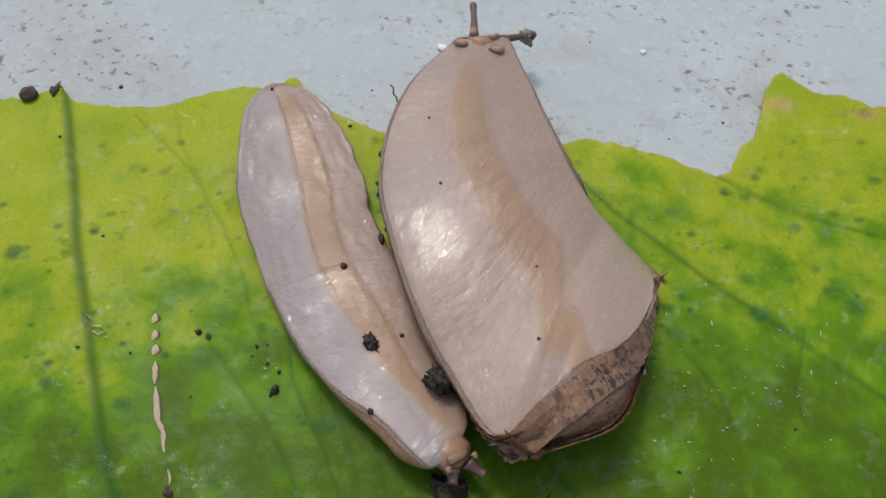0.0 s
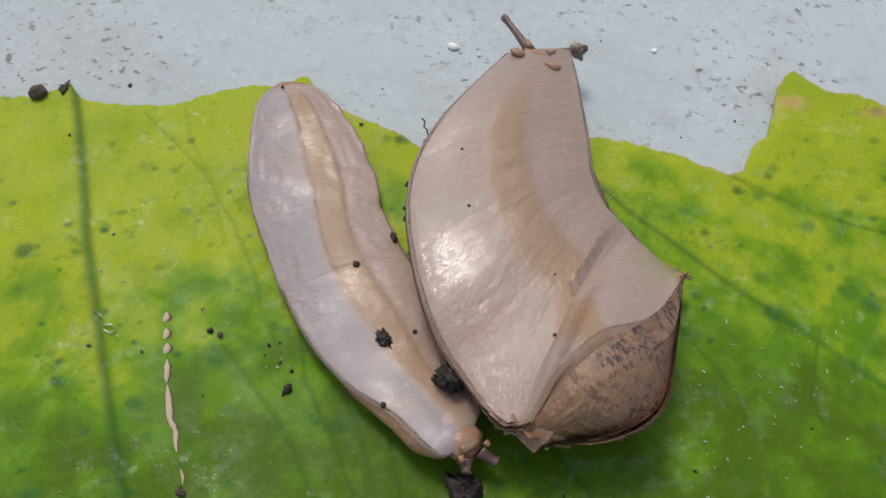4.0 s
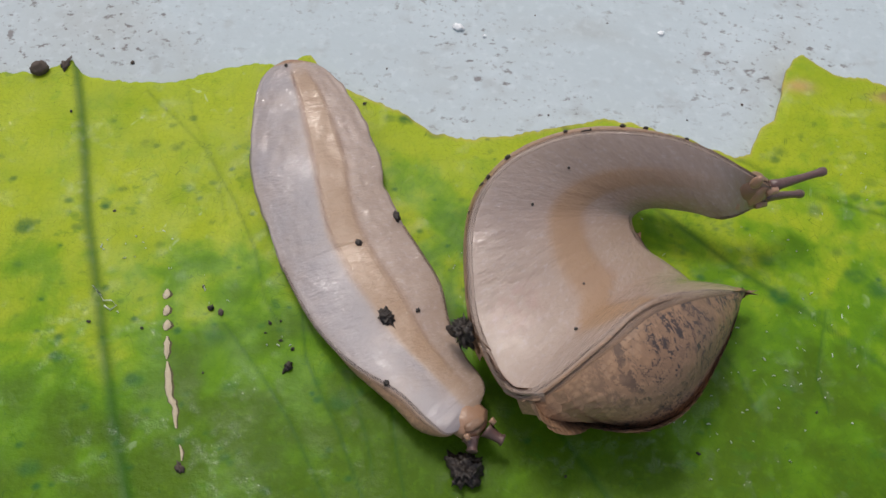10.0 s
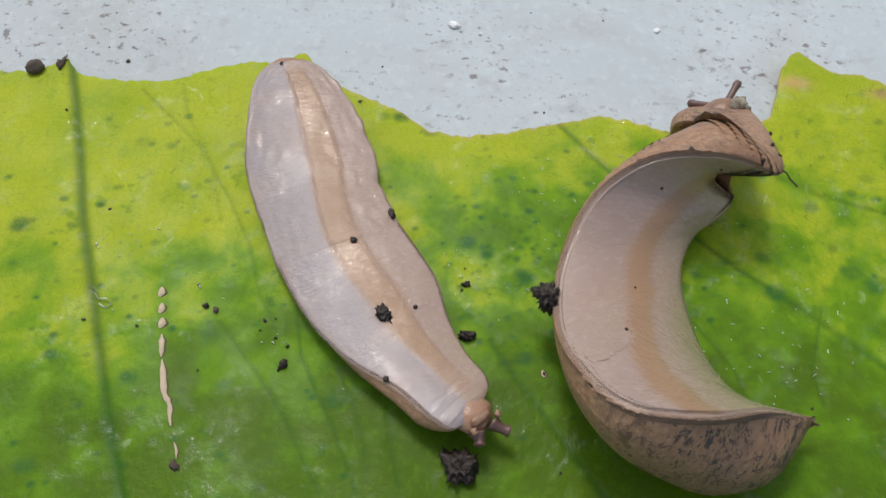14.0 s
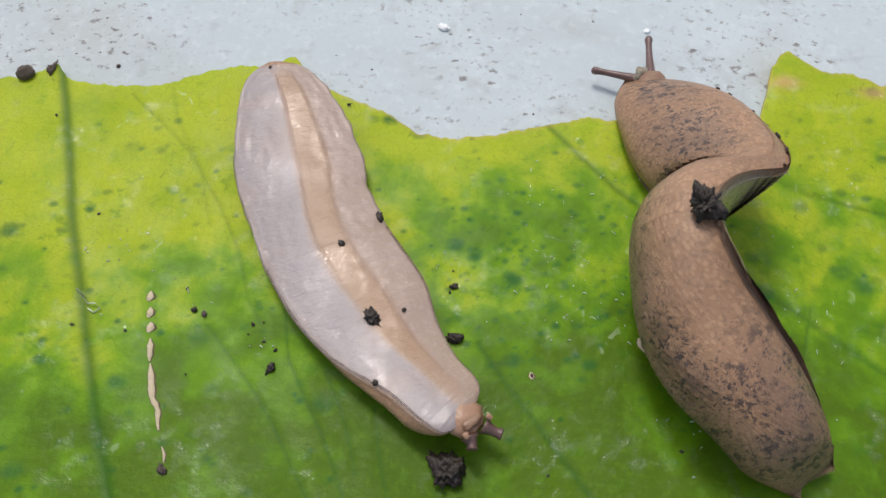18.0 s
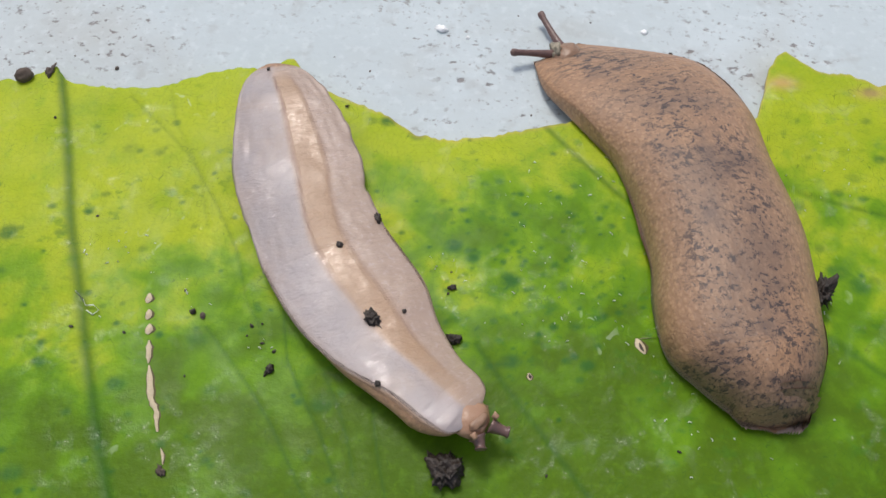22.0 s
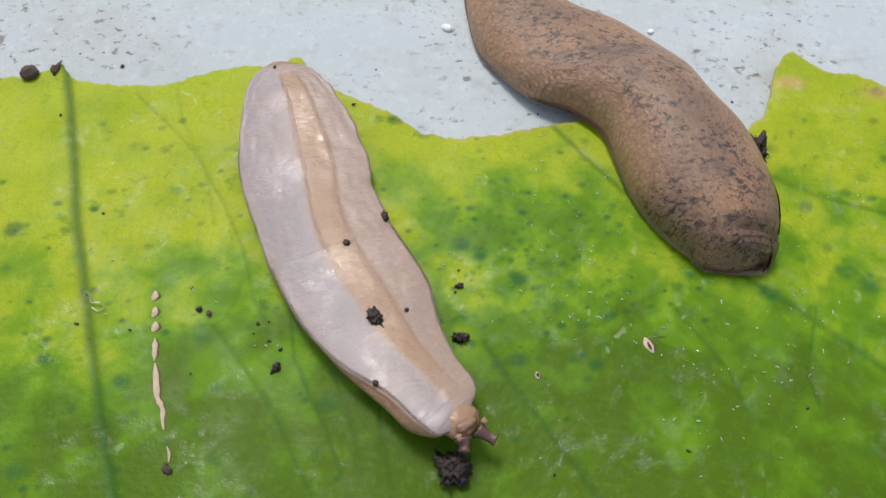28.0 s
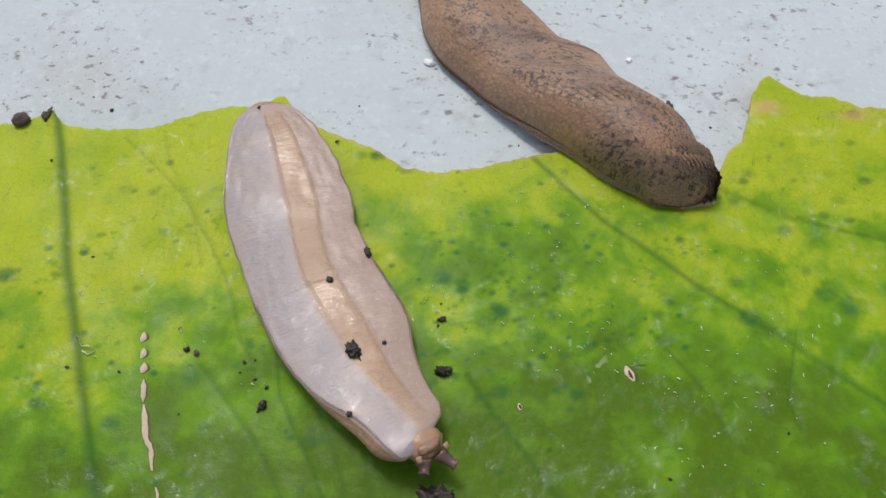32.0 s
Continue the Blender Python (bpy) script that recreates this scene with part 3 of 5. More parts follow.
def scar(points, width):
    """A bleached feeding scar with a dark rim, a part of the blade."""
    rim = plate("scar_rim", [(x + 0.04, y) for x, y in points], width * 1.5, RIM, leaf, 0.03, 0.0, "dark rim of a feeding scar")
    plate("feeding_scar", points, width, SCAR, rim, 0.06, 0.02, "bleached beige feeding scar")


for sx, sy in ((-25.8, -5.0), (-25.5, -6.6), (-25.2, -8.0)):
    scar([(sx, sy + 0.55), (sx + 0.05, sy), (sx, sy - 0.45)], 0.32)
scar([(-24.95, -9.0), (-24.8, -9.9), (-24.6, -11.1)], 0.26)
scar([(-24.5, -11.3), (-24.2, -12.5), (-23.8, -14.2), (-23.1, -15.3), (-22.9, -16.4), (-22.7, -17.0)], 0.3)
scar([(-22.2, -18.3), (-21.9, -18.9), (-21.8, -19.6)], 0.14)
scar([(16.7, -8.9), (16.9, -9.6), (17.2, -10.3)], 0.42)
scar([(16.9, -8.9), (17.7, -8.8), (18.4, -8.8)], 0.16)
scar([(7.3, -12.0), (7.4, -12.6)], 0.36)
plate("gnawed_hole", [(16.85, -9.3), (16.95, -9.7), (17.1, -10.1)], 0.16, SOIL, leaf, 0.04, 0.08, "dark gnawed hole")
plate("gnawed_hole", [(7.33, -12.1), (7.42, -12.5)], 0.17, SOIL, leaf, 0.04, 0.08, "dark gnawed hole")


def strand(points, radius, label):
    ob = part("dried_slime", tube([(x, y, float(leaf_z(x, y)) + 0.08 + h) for x, y, h in points], radius, None, 6), SLIME)
    return tagged(ob, label, "slime")


strand([(-32.2, -4.4, 0), (-31.4, -5.2, 0.05), (-30.9, -5.9, 0.15), (-30.2, -5.9, 0.3), (-29.7, -6.3, 0.15), (-30.2, -6.7, 0), (-30.8, -6.3, 0.05)], 0.07,
       "curled white thread of dried slime on the leaf")
slime_rnd = random.Random(3)
for cx, cy, n, spread in ((-29.4, 0.5, 9, 1.6), (-22.3, -4.0, 5, 1.0), (-15.2, -9.4, 5, 0.9), (0.6, -1.5, 5, 1.5), (9.5, -8.5, 7, 2.8), (12.0, 3.0, 5, 3.0),
                          (26.0, -13.5, 22, 4.0), (22.0, -16.5, 10, 3.0), (16.5, 8.0, 9, 2.5), (30.0, 3.0, 9, 3.0), (12.0, -2.0, 22, 4.5), (8.0, 5.0, 12, 3.0), (20.0, -9.0, 18, 4.0), (33.0, -7.0, 12, 4.0), (-28.0, -3.0, 8, 3.0), (38.0, 8.0, 8, 3.0)):
    for _ in range(n):
        x, y, a, l = cx + slime_rnd.gauss(0, spread), cy + slime_rnd.gauss(0, spread * 0.6), slime_rnd.uniform(-0.4, 2.4), slime_rnd.uniform(0.08, 0.5) * slime_rnd.uniform(0.5, 1)
        strand([(x + math.cos(a) * l * k, y + math.sin(a) * l * k + 0.06 * math.sin(k * 5), 0.0) for k in (0, 0.35, 0.7, 1)], slime_rnd.uniform(0.02, 0.06),
               "pale fleck of dried slime on the leaf")

# ---- both margins of each slug's sole from tail to head, in mm, at times ----
BELLY = []
BELLY.append((21, ((-16.1, 20.7, 2.0), (-13.0, 18.9, 2.0), (-10.6, 15.7, 1.9), (-8.9, 12.4, 1.7), (-7.5, 8.8, 1.6), (-6.8, 5.3, 1.6), (-5.3, 1.9, 1.6), (-3.3, -1.2, 1.6), (-1.3, -4.4, 1.6), (-0.3, -7.9, 1.8), (1.4, -11.3, 2.2), (3.1, -13.3, 2.6), (3.8, -15.1, 2.8)),
    ((-17.8, 20.7, 2.0), (-20.1, 17.4, 1.9), (-20.3, 13.7, 1.7), (-20.1, 9.7, 1.5), (-19.3, 5.6, 1.5), (-17.7, 1.8, 1.5), (-16.1, -2.2, 1.6), (-14.0, -6.0, 1.8), (-11.4, -9.5, 2.2), (-8.4, -12.7, 2.8), (-4.9, -15.3, 3.4), (-1.6, -17.8, 3.8), (1.4, -18.7, 3.4))))

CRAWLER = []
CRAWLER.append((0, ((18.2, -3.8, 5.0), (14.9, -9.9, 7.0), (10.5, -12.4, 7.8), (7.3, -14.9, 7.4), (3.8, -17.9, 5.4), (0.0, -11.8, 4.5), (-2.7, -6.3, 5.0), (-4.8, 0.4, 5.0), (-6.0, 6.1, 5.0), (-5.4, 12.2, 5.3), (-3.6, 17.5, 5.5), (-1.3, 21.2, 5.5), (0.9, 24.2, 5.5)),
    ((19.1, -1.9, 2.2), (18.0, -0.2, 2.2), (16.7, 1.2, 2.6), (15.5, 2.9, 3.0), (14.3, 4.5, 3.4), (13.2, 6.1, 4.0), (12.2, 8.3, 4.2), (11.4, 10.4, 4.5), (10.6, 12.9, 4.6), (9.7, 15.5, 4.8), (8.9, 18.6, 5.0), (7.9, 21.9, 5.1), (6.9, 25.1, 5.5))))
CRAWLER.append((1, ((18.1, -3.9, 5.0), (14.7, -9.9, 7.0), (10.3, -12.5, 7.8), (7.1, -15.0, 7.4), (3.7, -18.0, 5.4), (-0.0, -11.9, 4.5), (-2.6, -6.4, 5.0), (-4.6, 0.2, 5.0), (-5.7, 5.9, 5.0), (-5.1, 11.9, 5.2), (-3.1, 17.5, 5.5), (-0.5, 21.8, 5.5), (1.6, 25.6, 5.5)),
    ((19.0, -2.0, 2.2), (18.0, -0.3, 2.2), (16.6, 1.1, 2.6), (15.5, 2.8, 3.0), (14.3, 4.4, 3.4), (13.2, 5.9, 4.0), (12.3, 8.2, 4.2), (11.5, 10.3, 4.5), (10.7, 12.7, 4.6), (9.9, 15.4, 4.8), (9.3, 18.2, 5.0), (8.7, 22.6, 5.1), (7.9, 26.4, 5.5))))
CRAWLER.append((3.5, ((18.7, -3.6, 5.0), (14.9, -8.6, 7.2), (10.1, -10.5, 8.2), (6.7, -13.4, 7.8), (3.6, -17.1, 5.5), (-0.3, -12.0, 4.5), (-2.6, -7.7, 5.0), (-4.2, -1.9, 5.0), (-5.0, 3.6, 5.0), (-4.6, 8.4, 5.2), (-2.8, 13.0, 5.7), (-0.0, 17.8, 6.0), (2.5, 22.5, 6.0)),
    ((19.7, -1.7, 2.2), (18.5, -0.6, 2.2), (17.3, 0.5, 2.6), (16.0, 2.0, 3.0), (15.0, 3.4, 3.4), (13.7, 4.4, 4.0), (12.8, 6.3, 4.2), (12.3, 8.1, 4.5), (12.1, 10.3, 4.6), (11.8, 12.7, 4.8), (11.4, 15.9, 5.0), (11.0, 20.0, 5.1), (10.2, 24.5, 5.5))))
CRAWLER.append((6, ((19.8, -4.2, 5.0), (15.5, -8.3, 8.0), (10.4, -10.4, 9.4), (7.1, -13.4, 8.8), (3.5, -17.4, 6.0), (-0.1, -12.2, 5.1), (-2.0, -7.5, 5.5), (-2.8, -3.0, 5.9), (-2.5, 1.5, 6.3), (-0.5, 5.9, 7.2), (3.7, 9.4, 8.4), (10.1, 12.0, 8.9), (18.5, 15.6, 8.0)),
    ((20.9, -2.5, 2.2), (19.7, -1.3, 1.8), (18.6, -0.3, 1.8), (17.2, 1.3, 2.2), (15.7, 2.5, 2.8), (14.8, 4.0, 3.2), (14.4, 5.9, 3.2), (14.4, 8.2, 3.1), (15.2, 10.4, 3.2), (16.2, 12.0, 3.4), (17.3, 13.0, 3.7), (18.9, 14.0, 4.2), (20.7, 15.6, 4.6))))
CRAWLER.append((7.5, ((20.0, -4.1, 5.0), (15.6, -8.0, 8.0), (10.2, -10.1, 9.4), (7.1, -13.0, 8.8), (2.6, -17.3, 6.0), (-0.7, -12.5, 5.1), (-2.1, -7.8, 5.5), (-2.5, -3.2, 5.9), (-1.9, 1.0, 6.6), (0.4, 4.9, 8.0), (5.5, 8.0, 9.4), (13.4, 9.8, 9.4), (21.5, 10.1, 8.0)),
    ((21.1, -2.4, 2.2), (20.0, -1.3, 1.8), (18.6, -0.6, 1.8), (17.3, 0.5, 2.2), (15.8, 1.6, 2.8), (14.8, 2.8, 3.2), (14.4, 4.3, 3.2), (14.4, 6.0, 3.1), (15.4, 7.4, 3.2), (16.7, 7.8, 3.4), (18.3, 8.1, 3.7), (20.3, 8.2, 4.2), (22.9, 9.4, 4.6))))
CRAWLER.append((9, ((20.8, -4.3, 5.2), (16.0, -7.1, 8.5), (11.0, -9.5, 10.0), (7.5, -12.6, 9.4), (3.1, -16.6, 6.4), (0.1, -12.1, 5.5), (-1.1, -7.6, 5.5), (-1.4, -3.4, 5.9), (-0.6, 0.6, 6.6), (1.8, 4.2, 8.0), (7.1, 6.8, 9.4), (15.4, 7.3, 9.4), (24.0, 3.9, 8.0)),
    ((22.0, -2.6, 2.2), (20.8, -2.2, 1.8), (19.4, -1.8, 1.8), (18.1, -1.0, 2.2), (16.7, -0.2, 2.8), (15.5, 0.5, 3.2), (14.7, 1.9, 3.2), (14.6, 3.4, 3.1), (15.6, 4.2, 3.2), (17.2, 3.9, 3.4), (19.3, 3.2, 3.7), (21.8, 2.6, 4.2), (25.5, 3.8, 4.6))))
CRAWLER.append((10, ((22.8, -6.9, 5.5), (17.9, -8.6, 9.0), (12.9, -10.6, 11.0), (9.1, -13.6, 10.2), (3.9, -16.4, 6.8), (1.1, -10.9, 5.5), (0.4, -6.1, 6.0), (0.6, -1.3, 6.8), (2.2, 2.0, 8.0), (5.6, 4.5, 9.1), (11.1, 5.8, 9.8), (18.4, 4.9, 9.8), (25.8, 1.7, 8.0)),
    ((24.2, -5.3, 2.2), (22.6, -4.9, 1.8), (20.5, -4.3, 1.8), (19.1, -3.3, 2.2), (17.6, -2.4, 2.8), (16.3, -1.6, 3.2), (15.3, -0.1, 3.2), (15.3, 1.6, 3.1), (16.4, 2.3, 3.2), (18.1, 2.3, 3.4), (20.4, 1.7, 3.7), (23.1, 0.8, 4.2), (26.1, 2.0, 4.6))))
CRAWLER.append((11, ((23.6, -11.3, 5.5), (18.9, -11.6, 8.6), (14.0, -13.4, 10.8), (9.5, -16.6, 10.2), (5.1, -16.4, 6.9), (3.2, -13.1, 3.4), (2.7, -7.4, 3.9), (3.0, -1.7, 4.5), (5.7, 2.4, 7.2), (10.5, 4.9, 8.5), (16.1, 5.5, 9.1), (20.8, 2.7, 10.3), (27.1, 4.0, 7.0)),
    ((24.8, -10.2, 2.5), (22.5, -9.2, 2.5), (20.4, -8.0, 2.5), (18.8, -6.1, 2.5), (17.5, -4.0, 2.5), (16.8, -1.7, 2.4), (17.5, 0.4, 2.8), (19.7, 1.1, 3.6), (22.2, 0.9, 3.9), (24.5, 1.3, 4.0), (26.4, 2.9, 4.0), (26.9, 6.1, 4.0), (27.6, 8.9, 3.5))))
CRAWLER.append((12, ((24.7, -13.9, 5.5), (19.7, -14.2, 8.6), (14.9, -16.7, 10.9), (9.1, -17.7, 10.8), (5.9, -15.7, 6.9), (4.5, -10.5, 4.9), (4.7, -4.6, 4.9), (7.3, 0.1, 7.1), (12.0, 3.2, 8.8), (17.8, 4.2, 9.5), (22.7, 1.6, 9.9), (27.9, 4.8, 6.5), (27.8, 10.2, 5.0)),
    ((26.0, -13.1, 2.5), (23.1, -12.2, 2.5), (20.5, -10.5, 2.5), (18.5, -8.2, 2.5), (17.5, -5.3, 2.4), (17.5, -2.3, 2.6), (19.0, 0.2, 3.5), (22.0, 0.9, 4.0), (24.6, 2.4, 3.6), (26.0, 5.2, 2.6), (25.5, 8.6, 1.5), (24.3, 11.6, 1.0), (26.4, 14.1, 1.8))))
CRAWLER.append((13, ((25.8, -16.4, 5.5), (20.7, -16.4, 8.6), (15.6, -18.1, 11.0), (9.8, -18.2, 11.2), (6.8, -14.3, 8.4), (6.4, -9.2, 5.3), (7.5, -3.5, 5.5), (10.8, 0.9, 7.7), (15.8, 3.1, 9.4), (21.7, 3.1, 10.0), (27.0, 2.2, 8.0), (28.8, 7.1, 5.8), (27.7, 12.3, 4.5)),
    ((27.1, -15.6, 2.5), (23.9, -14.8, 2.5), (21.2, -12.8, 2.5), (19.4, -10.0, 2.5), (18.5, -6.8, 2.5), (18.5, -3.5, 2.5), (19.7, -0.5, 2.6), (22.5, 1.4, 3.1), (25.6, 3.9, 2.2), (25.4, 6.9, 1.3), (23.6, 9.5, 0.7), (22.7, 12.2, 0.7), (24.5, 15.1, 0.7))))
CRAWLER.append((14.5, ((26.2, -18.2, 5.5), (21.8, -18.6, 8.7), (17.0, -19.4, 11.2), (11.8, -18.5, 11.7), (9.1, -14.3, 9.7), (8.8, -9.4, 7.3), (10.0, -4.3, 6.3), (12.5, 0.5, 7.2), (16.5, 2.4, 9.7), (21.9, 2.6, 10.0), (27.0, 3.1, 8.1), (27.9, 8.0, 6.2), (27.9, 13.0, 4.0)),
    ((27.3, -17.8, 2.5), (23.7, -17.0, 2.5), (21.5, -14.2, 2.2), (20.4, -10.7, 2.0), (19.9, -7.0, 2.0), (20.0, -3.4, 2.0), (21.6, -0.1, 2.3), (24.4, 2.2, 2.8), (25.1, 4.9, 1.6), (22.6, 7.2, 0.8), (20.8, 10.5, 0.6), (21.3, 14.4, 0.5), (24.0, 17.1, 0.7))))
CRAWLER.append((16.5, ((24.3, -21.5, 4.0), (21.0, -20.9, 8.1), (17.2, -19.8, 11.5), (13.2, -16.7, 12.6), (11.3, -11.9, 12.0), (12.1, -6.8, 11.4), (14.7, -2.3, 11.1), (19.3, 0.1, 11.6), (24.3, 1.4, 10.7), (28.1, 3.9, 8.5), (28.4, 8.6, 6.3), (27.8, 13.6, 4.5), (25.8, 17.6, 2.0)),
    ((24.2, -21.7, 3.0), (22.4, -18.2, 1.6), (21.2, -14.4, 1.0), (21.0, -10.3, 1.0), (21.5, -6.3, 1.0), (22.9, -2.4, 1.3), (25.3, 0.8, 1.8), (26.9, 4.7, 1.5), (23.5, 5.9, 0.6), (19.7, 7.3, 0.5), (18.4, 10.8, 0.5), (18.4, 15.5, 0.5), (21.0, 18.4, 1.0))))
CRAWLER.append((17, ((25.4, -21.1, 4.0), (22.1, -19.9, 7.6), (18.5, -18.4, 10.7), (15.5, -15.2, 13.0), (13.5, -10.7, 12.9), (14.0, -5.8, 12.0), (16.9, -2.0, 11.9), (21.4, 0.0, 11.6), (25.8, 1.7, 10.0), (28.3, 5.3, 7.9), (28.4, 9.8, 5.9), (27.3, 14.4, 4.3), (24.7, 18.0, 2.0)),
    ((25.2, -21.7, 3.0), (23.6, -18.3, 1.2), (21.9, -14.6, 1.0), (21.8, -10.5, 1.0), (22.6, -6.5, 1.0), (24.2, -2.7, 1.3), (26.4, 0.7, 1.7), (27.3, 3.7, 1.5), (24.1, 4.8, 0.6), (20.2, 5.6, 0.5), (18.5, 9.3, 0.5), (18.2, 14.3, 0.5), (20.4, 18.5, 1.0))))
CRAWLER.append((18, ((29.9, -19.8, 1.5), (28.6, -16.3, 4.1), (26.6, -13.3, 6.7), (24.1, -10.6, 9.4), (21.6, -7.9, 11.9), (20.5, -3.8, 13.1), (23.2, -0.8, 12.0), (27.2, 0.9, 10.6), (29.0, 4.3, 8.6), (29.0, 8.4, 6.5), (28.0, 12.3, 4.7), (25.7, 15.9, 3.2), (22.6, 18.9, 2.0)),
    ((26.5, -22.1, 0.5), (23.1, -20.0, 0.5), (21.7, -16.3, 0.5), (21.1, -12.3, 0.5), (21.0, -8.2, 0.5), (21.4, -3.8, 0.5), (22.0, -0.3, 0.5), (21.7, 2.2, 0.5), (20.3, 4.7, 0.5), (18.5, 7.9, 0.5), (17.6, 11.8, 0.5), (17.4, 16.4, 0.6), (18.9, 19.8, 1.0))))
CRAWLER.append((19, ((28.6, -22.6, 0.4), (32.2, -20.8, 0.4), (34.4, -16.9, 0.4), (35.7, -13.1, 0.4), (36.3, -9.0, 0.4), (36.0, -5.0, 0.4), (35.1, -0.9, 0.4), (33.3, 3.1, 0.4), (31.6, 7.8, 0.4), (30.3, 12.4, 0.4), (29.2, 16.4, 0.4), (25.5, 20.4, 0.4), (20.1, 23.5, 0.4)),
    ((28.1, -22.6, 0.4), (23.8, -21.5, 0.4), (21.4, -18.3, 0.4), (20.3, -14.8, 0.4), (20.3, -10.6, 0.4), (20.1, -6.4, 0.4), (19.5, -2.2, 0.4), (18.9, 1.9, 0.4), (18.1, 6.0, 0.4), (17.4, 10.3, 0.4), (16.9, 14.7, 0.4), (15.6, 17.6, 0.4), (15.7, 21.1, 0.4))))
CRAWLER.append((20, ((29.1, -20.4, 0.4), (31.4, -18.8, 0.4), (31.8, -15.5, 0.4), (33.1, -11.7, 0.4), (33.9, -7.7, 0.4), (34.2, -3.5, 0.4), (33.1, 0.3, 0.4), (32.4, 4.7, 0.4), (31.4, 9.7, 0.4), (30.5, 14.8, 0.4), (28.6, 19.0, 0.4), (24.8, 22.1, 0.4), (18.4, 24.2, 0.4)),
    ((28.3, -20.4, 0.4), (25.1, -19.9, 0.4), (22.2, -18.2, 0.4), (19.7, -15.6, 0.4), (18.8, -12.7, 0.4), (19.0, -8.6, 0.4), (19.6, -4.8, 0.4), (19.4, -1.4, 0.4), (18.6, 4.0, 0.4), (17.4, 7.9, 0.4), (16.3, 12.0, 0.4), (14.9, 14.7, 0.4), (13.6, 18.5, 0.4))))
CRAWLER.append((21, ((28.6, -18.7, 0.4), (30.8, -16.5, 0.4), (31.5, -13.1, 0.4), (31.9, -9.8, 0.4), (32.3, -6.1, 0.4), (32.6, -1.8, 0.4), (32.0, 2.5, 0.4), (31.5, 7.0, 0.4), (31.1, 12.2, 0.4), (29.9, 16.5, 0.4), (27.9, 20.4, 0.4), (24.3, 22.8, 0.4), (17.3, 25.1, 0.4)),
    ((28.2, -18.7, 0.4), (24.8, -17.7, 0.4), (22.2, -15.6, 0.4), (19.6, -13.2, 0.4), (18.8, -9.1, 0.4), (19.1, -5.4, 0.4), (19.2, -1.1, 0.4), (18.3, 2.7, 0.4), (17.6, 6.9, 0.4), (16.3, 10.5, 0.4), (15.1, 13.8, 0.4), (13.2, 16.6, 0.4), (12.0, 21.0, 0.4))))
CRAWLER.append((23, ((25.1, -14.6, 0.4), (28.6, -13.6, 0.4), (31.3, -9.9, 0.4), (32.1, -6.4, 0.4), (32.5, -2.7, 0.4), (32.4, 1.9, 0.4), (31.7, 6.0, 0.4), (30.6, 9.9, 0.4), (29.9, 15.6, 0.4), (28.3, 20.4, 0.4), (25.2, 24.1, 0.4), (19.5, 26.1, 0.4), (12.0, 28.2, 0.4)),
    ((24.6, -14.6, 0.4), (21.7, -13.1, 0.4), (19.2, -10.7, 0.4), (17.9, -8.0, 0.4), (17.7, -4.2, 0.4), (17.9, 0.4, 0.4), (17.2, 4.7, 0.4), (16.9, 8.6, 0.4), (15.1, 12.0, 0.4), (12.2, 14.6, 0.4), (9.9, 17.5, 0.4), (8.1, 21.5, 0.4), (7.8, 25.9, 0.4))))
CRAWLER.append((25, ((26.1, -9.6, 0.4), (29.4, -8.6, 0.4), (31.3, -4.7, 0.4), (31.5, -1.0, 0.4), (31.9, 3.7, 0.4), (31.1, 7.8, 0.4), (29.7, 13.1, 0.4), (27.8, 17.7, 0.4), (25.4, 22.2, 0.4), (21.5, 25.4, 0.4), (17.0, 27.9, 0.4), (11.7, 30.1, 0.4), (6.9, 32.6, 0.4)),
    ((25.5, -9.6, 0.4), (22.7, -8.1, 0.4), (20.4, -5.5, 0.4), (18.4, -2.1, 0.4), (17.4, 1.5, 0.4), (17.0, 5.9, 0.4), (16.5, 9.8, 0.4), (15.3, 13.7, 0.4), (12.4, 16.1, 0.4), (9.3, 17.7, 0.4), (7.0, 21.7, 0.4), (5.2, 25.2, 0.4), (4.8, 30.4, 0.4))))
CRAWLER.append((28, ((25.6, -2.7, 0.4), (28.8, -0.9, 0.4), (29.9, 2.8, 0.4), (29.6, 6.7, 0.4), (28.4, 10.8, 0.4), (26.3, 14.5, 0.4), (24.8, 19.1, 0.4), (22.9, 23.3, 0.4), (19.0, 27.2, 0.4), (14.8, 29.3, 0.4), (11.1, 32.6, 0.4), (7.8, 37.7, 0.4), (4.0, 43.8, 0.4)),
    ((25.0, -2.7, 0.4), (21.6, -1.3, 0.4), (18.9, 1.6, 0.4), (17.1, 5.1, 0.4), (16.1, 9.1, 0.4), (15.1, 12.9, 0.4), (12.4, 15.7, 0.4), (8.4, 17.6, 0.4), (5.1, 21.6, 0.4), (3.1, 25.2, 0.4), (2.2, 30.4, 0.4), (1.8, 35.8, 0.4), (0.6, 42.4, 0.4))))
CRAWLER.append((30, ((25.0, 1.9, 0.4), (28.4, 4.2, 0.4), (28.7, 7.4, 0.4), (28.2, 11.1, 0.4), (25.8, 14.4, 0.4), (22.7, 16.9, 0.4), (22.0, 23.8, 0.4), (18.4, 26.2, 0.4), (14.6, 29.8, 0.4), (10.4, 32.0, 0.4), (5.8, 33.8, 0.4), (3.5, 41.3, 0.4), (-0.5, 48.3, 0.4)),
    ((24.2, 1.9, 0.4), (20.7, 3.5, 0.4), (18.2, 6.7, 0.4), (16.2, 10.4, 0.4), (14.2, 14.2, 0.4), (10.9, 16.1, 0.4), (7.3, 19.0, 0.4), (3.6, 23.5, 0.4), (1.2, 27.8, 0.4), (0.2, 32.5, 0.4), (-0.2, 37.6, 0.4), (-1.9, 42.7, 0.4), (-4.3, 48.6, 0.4))))
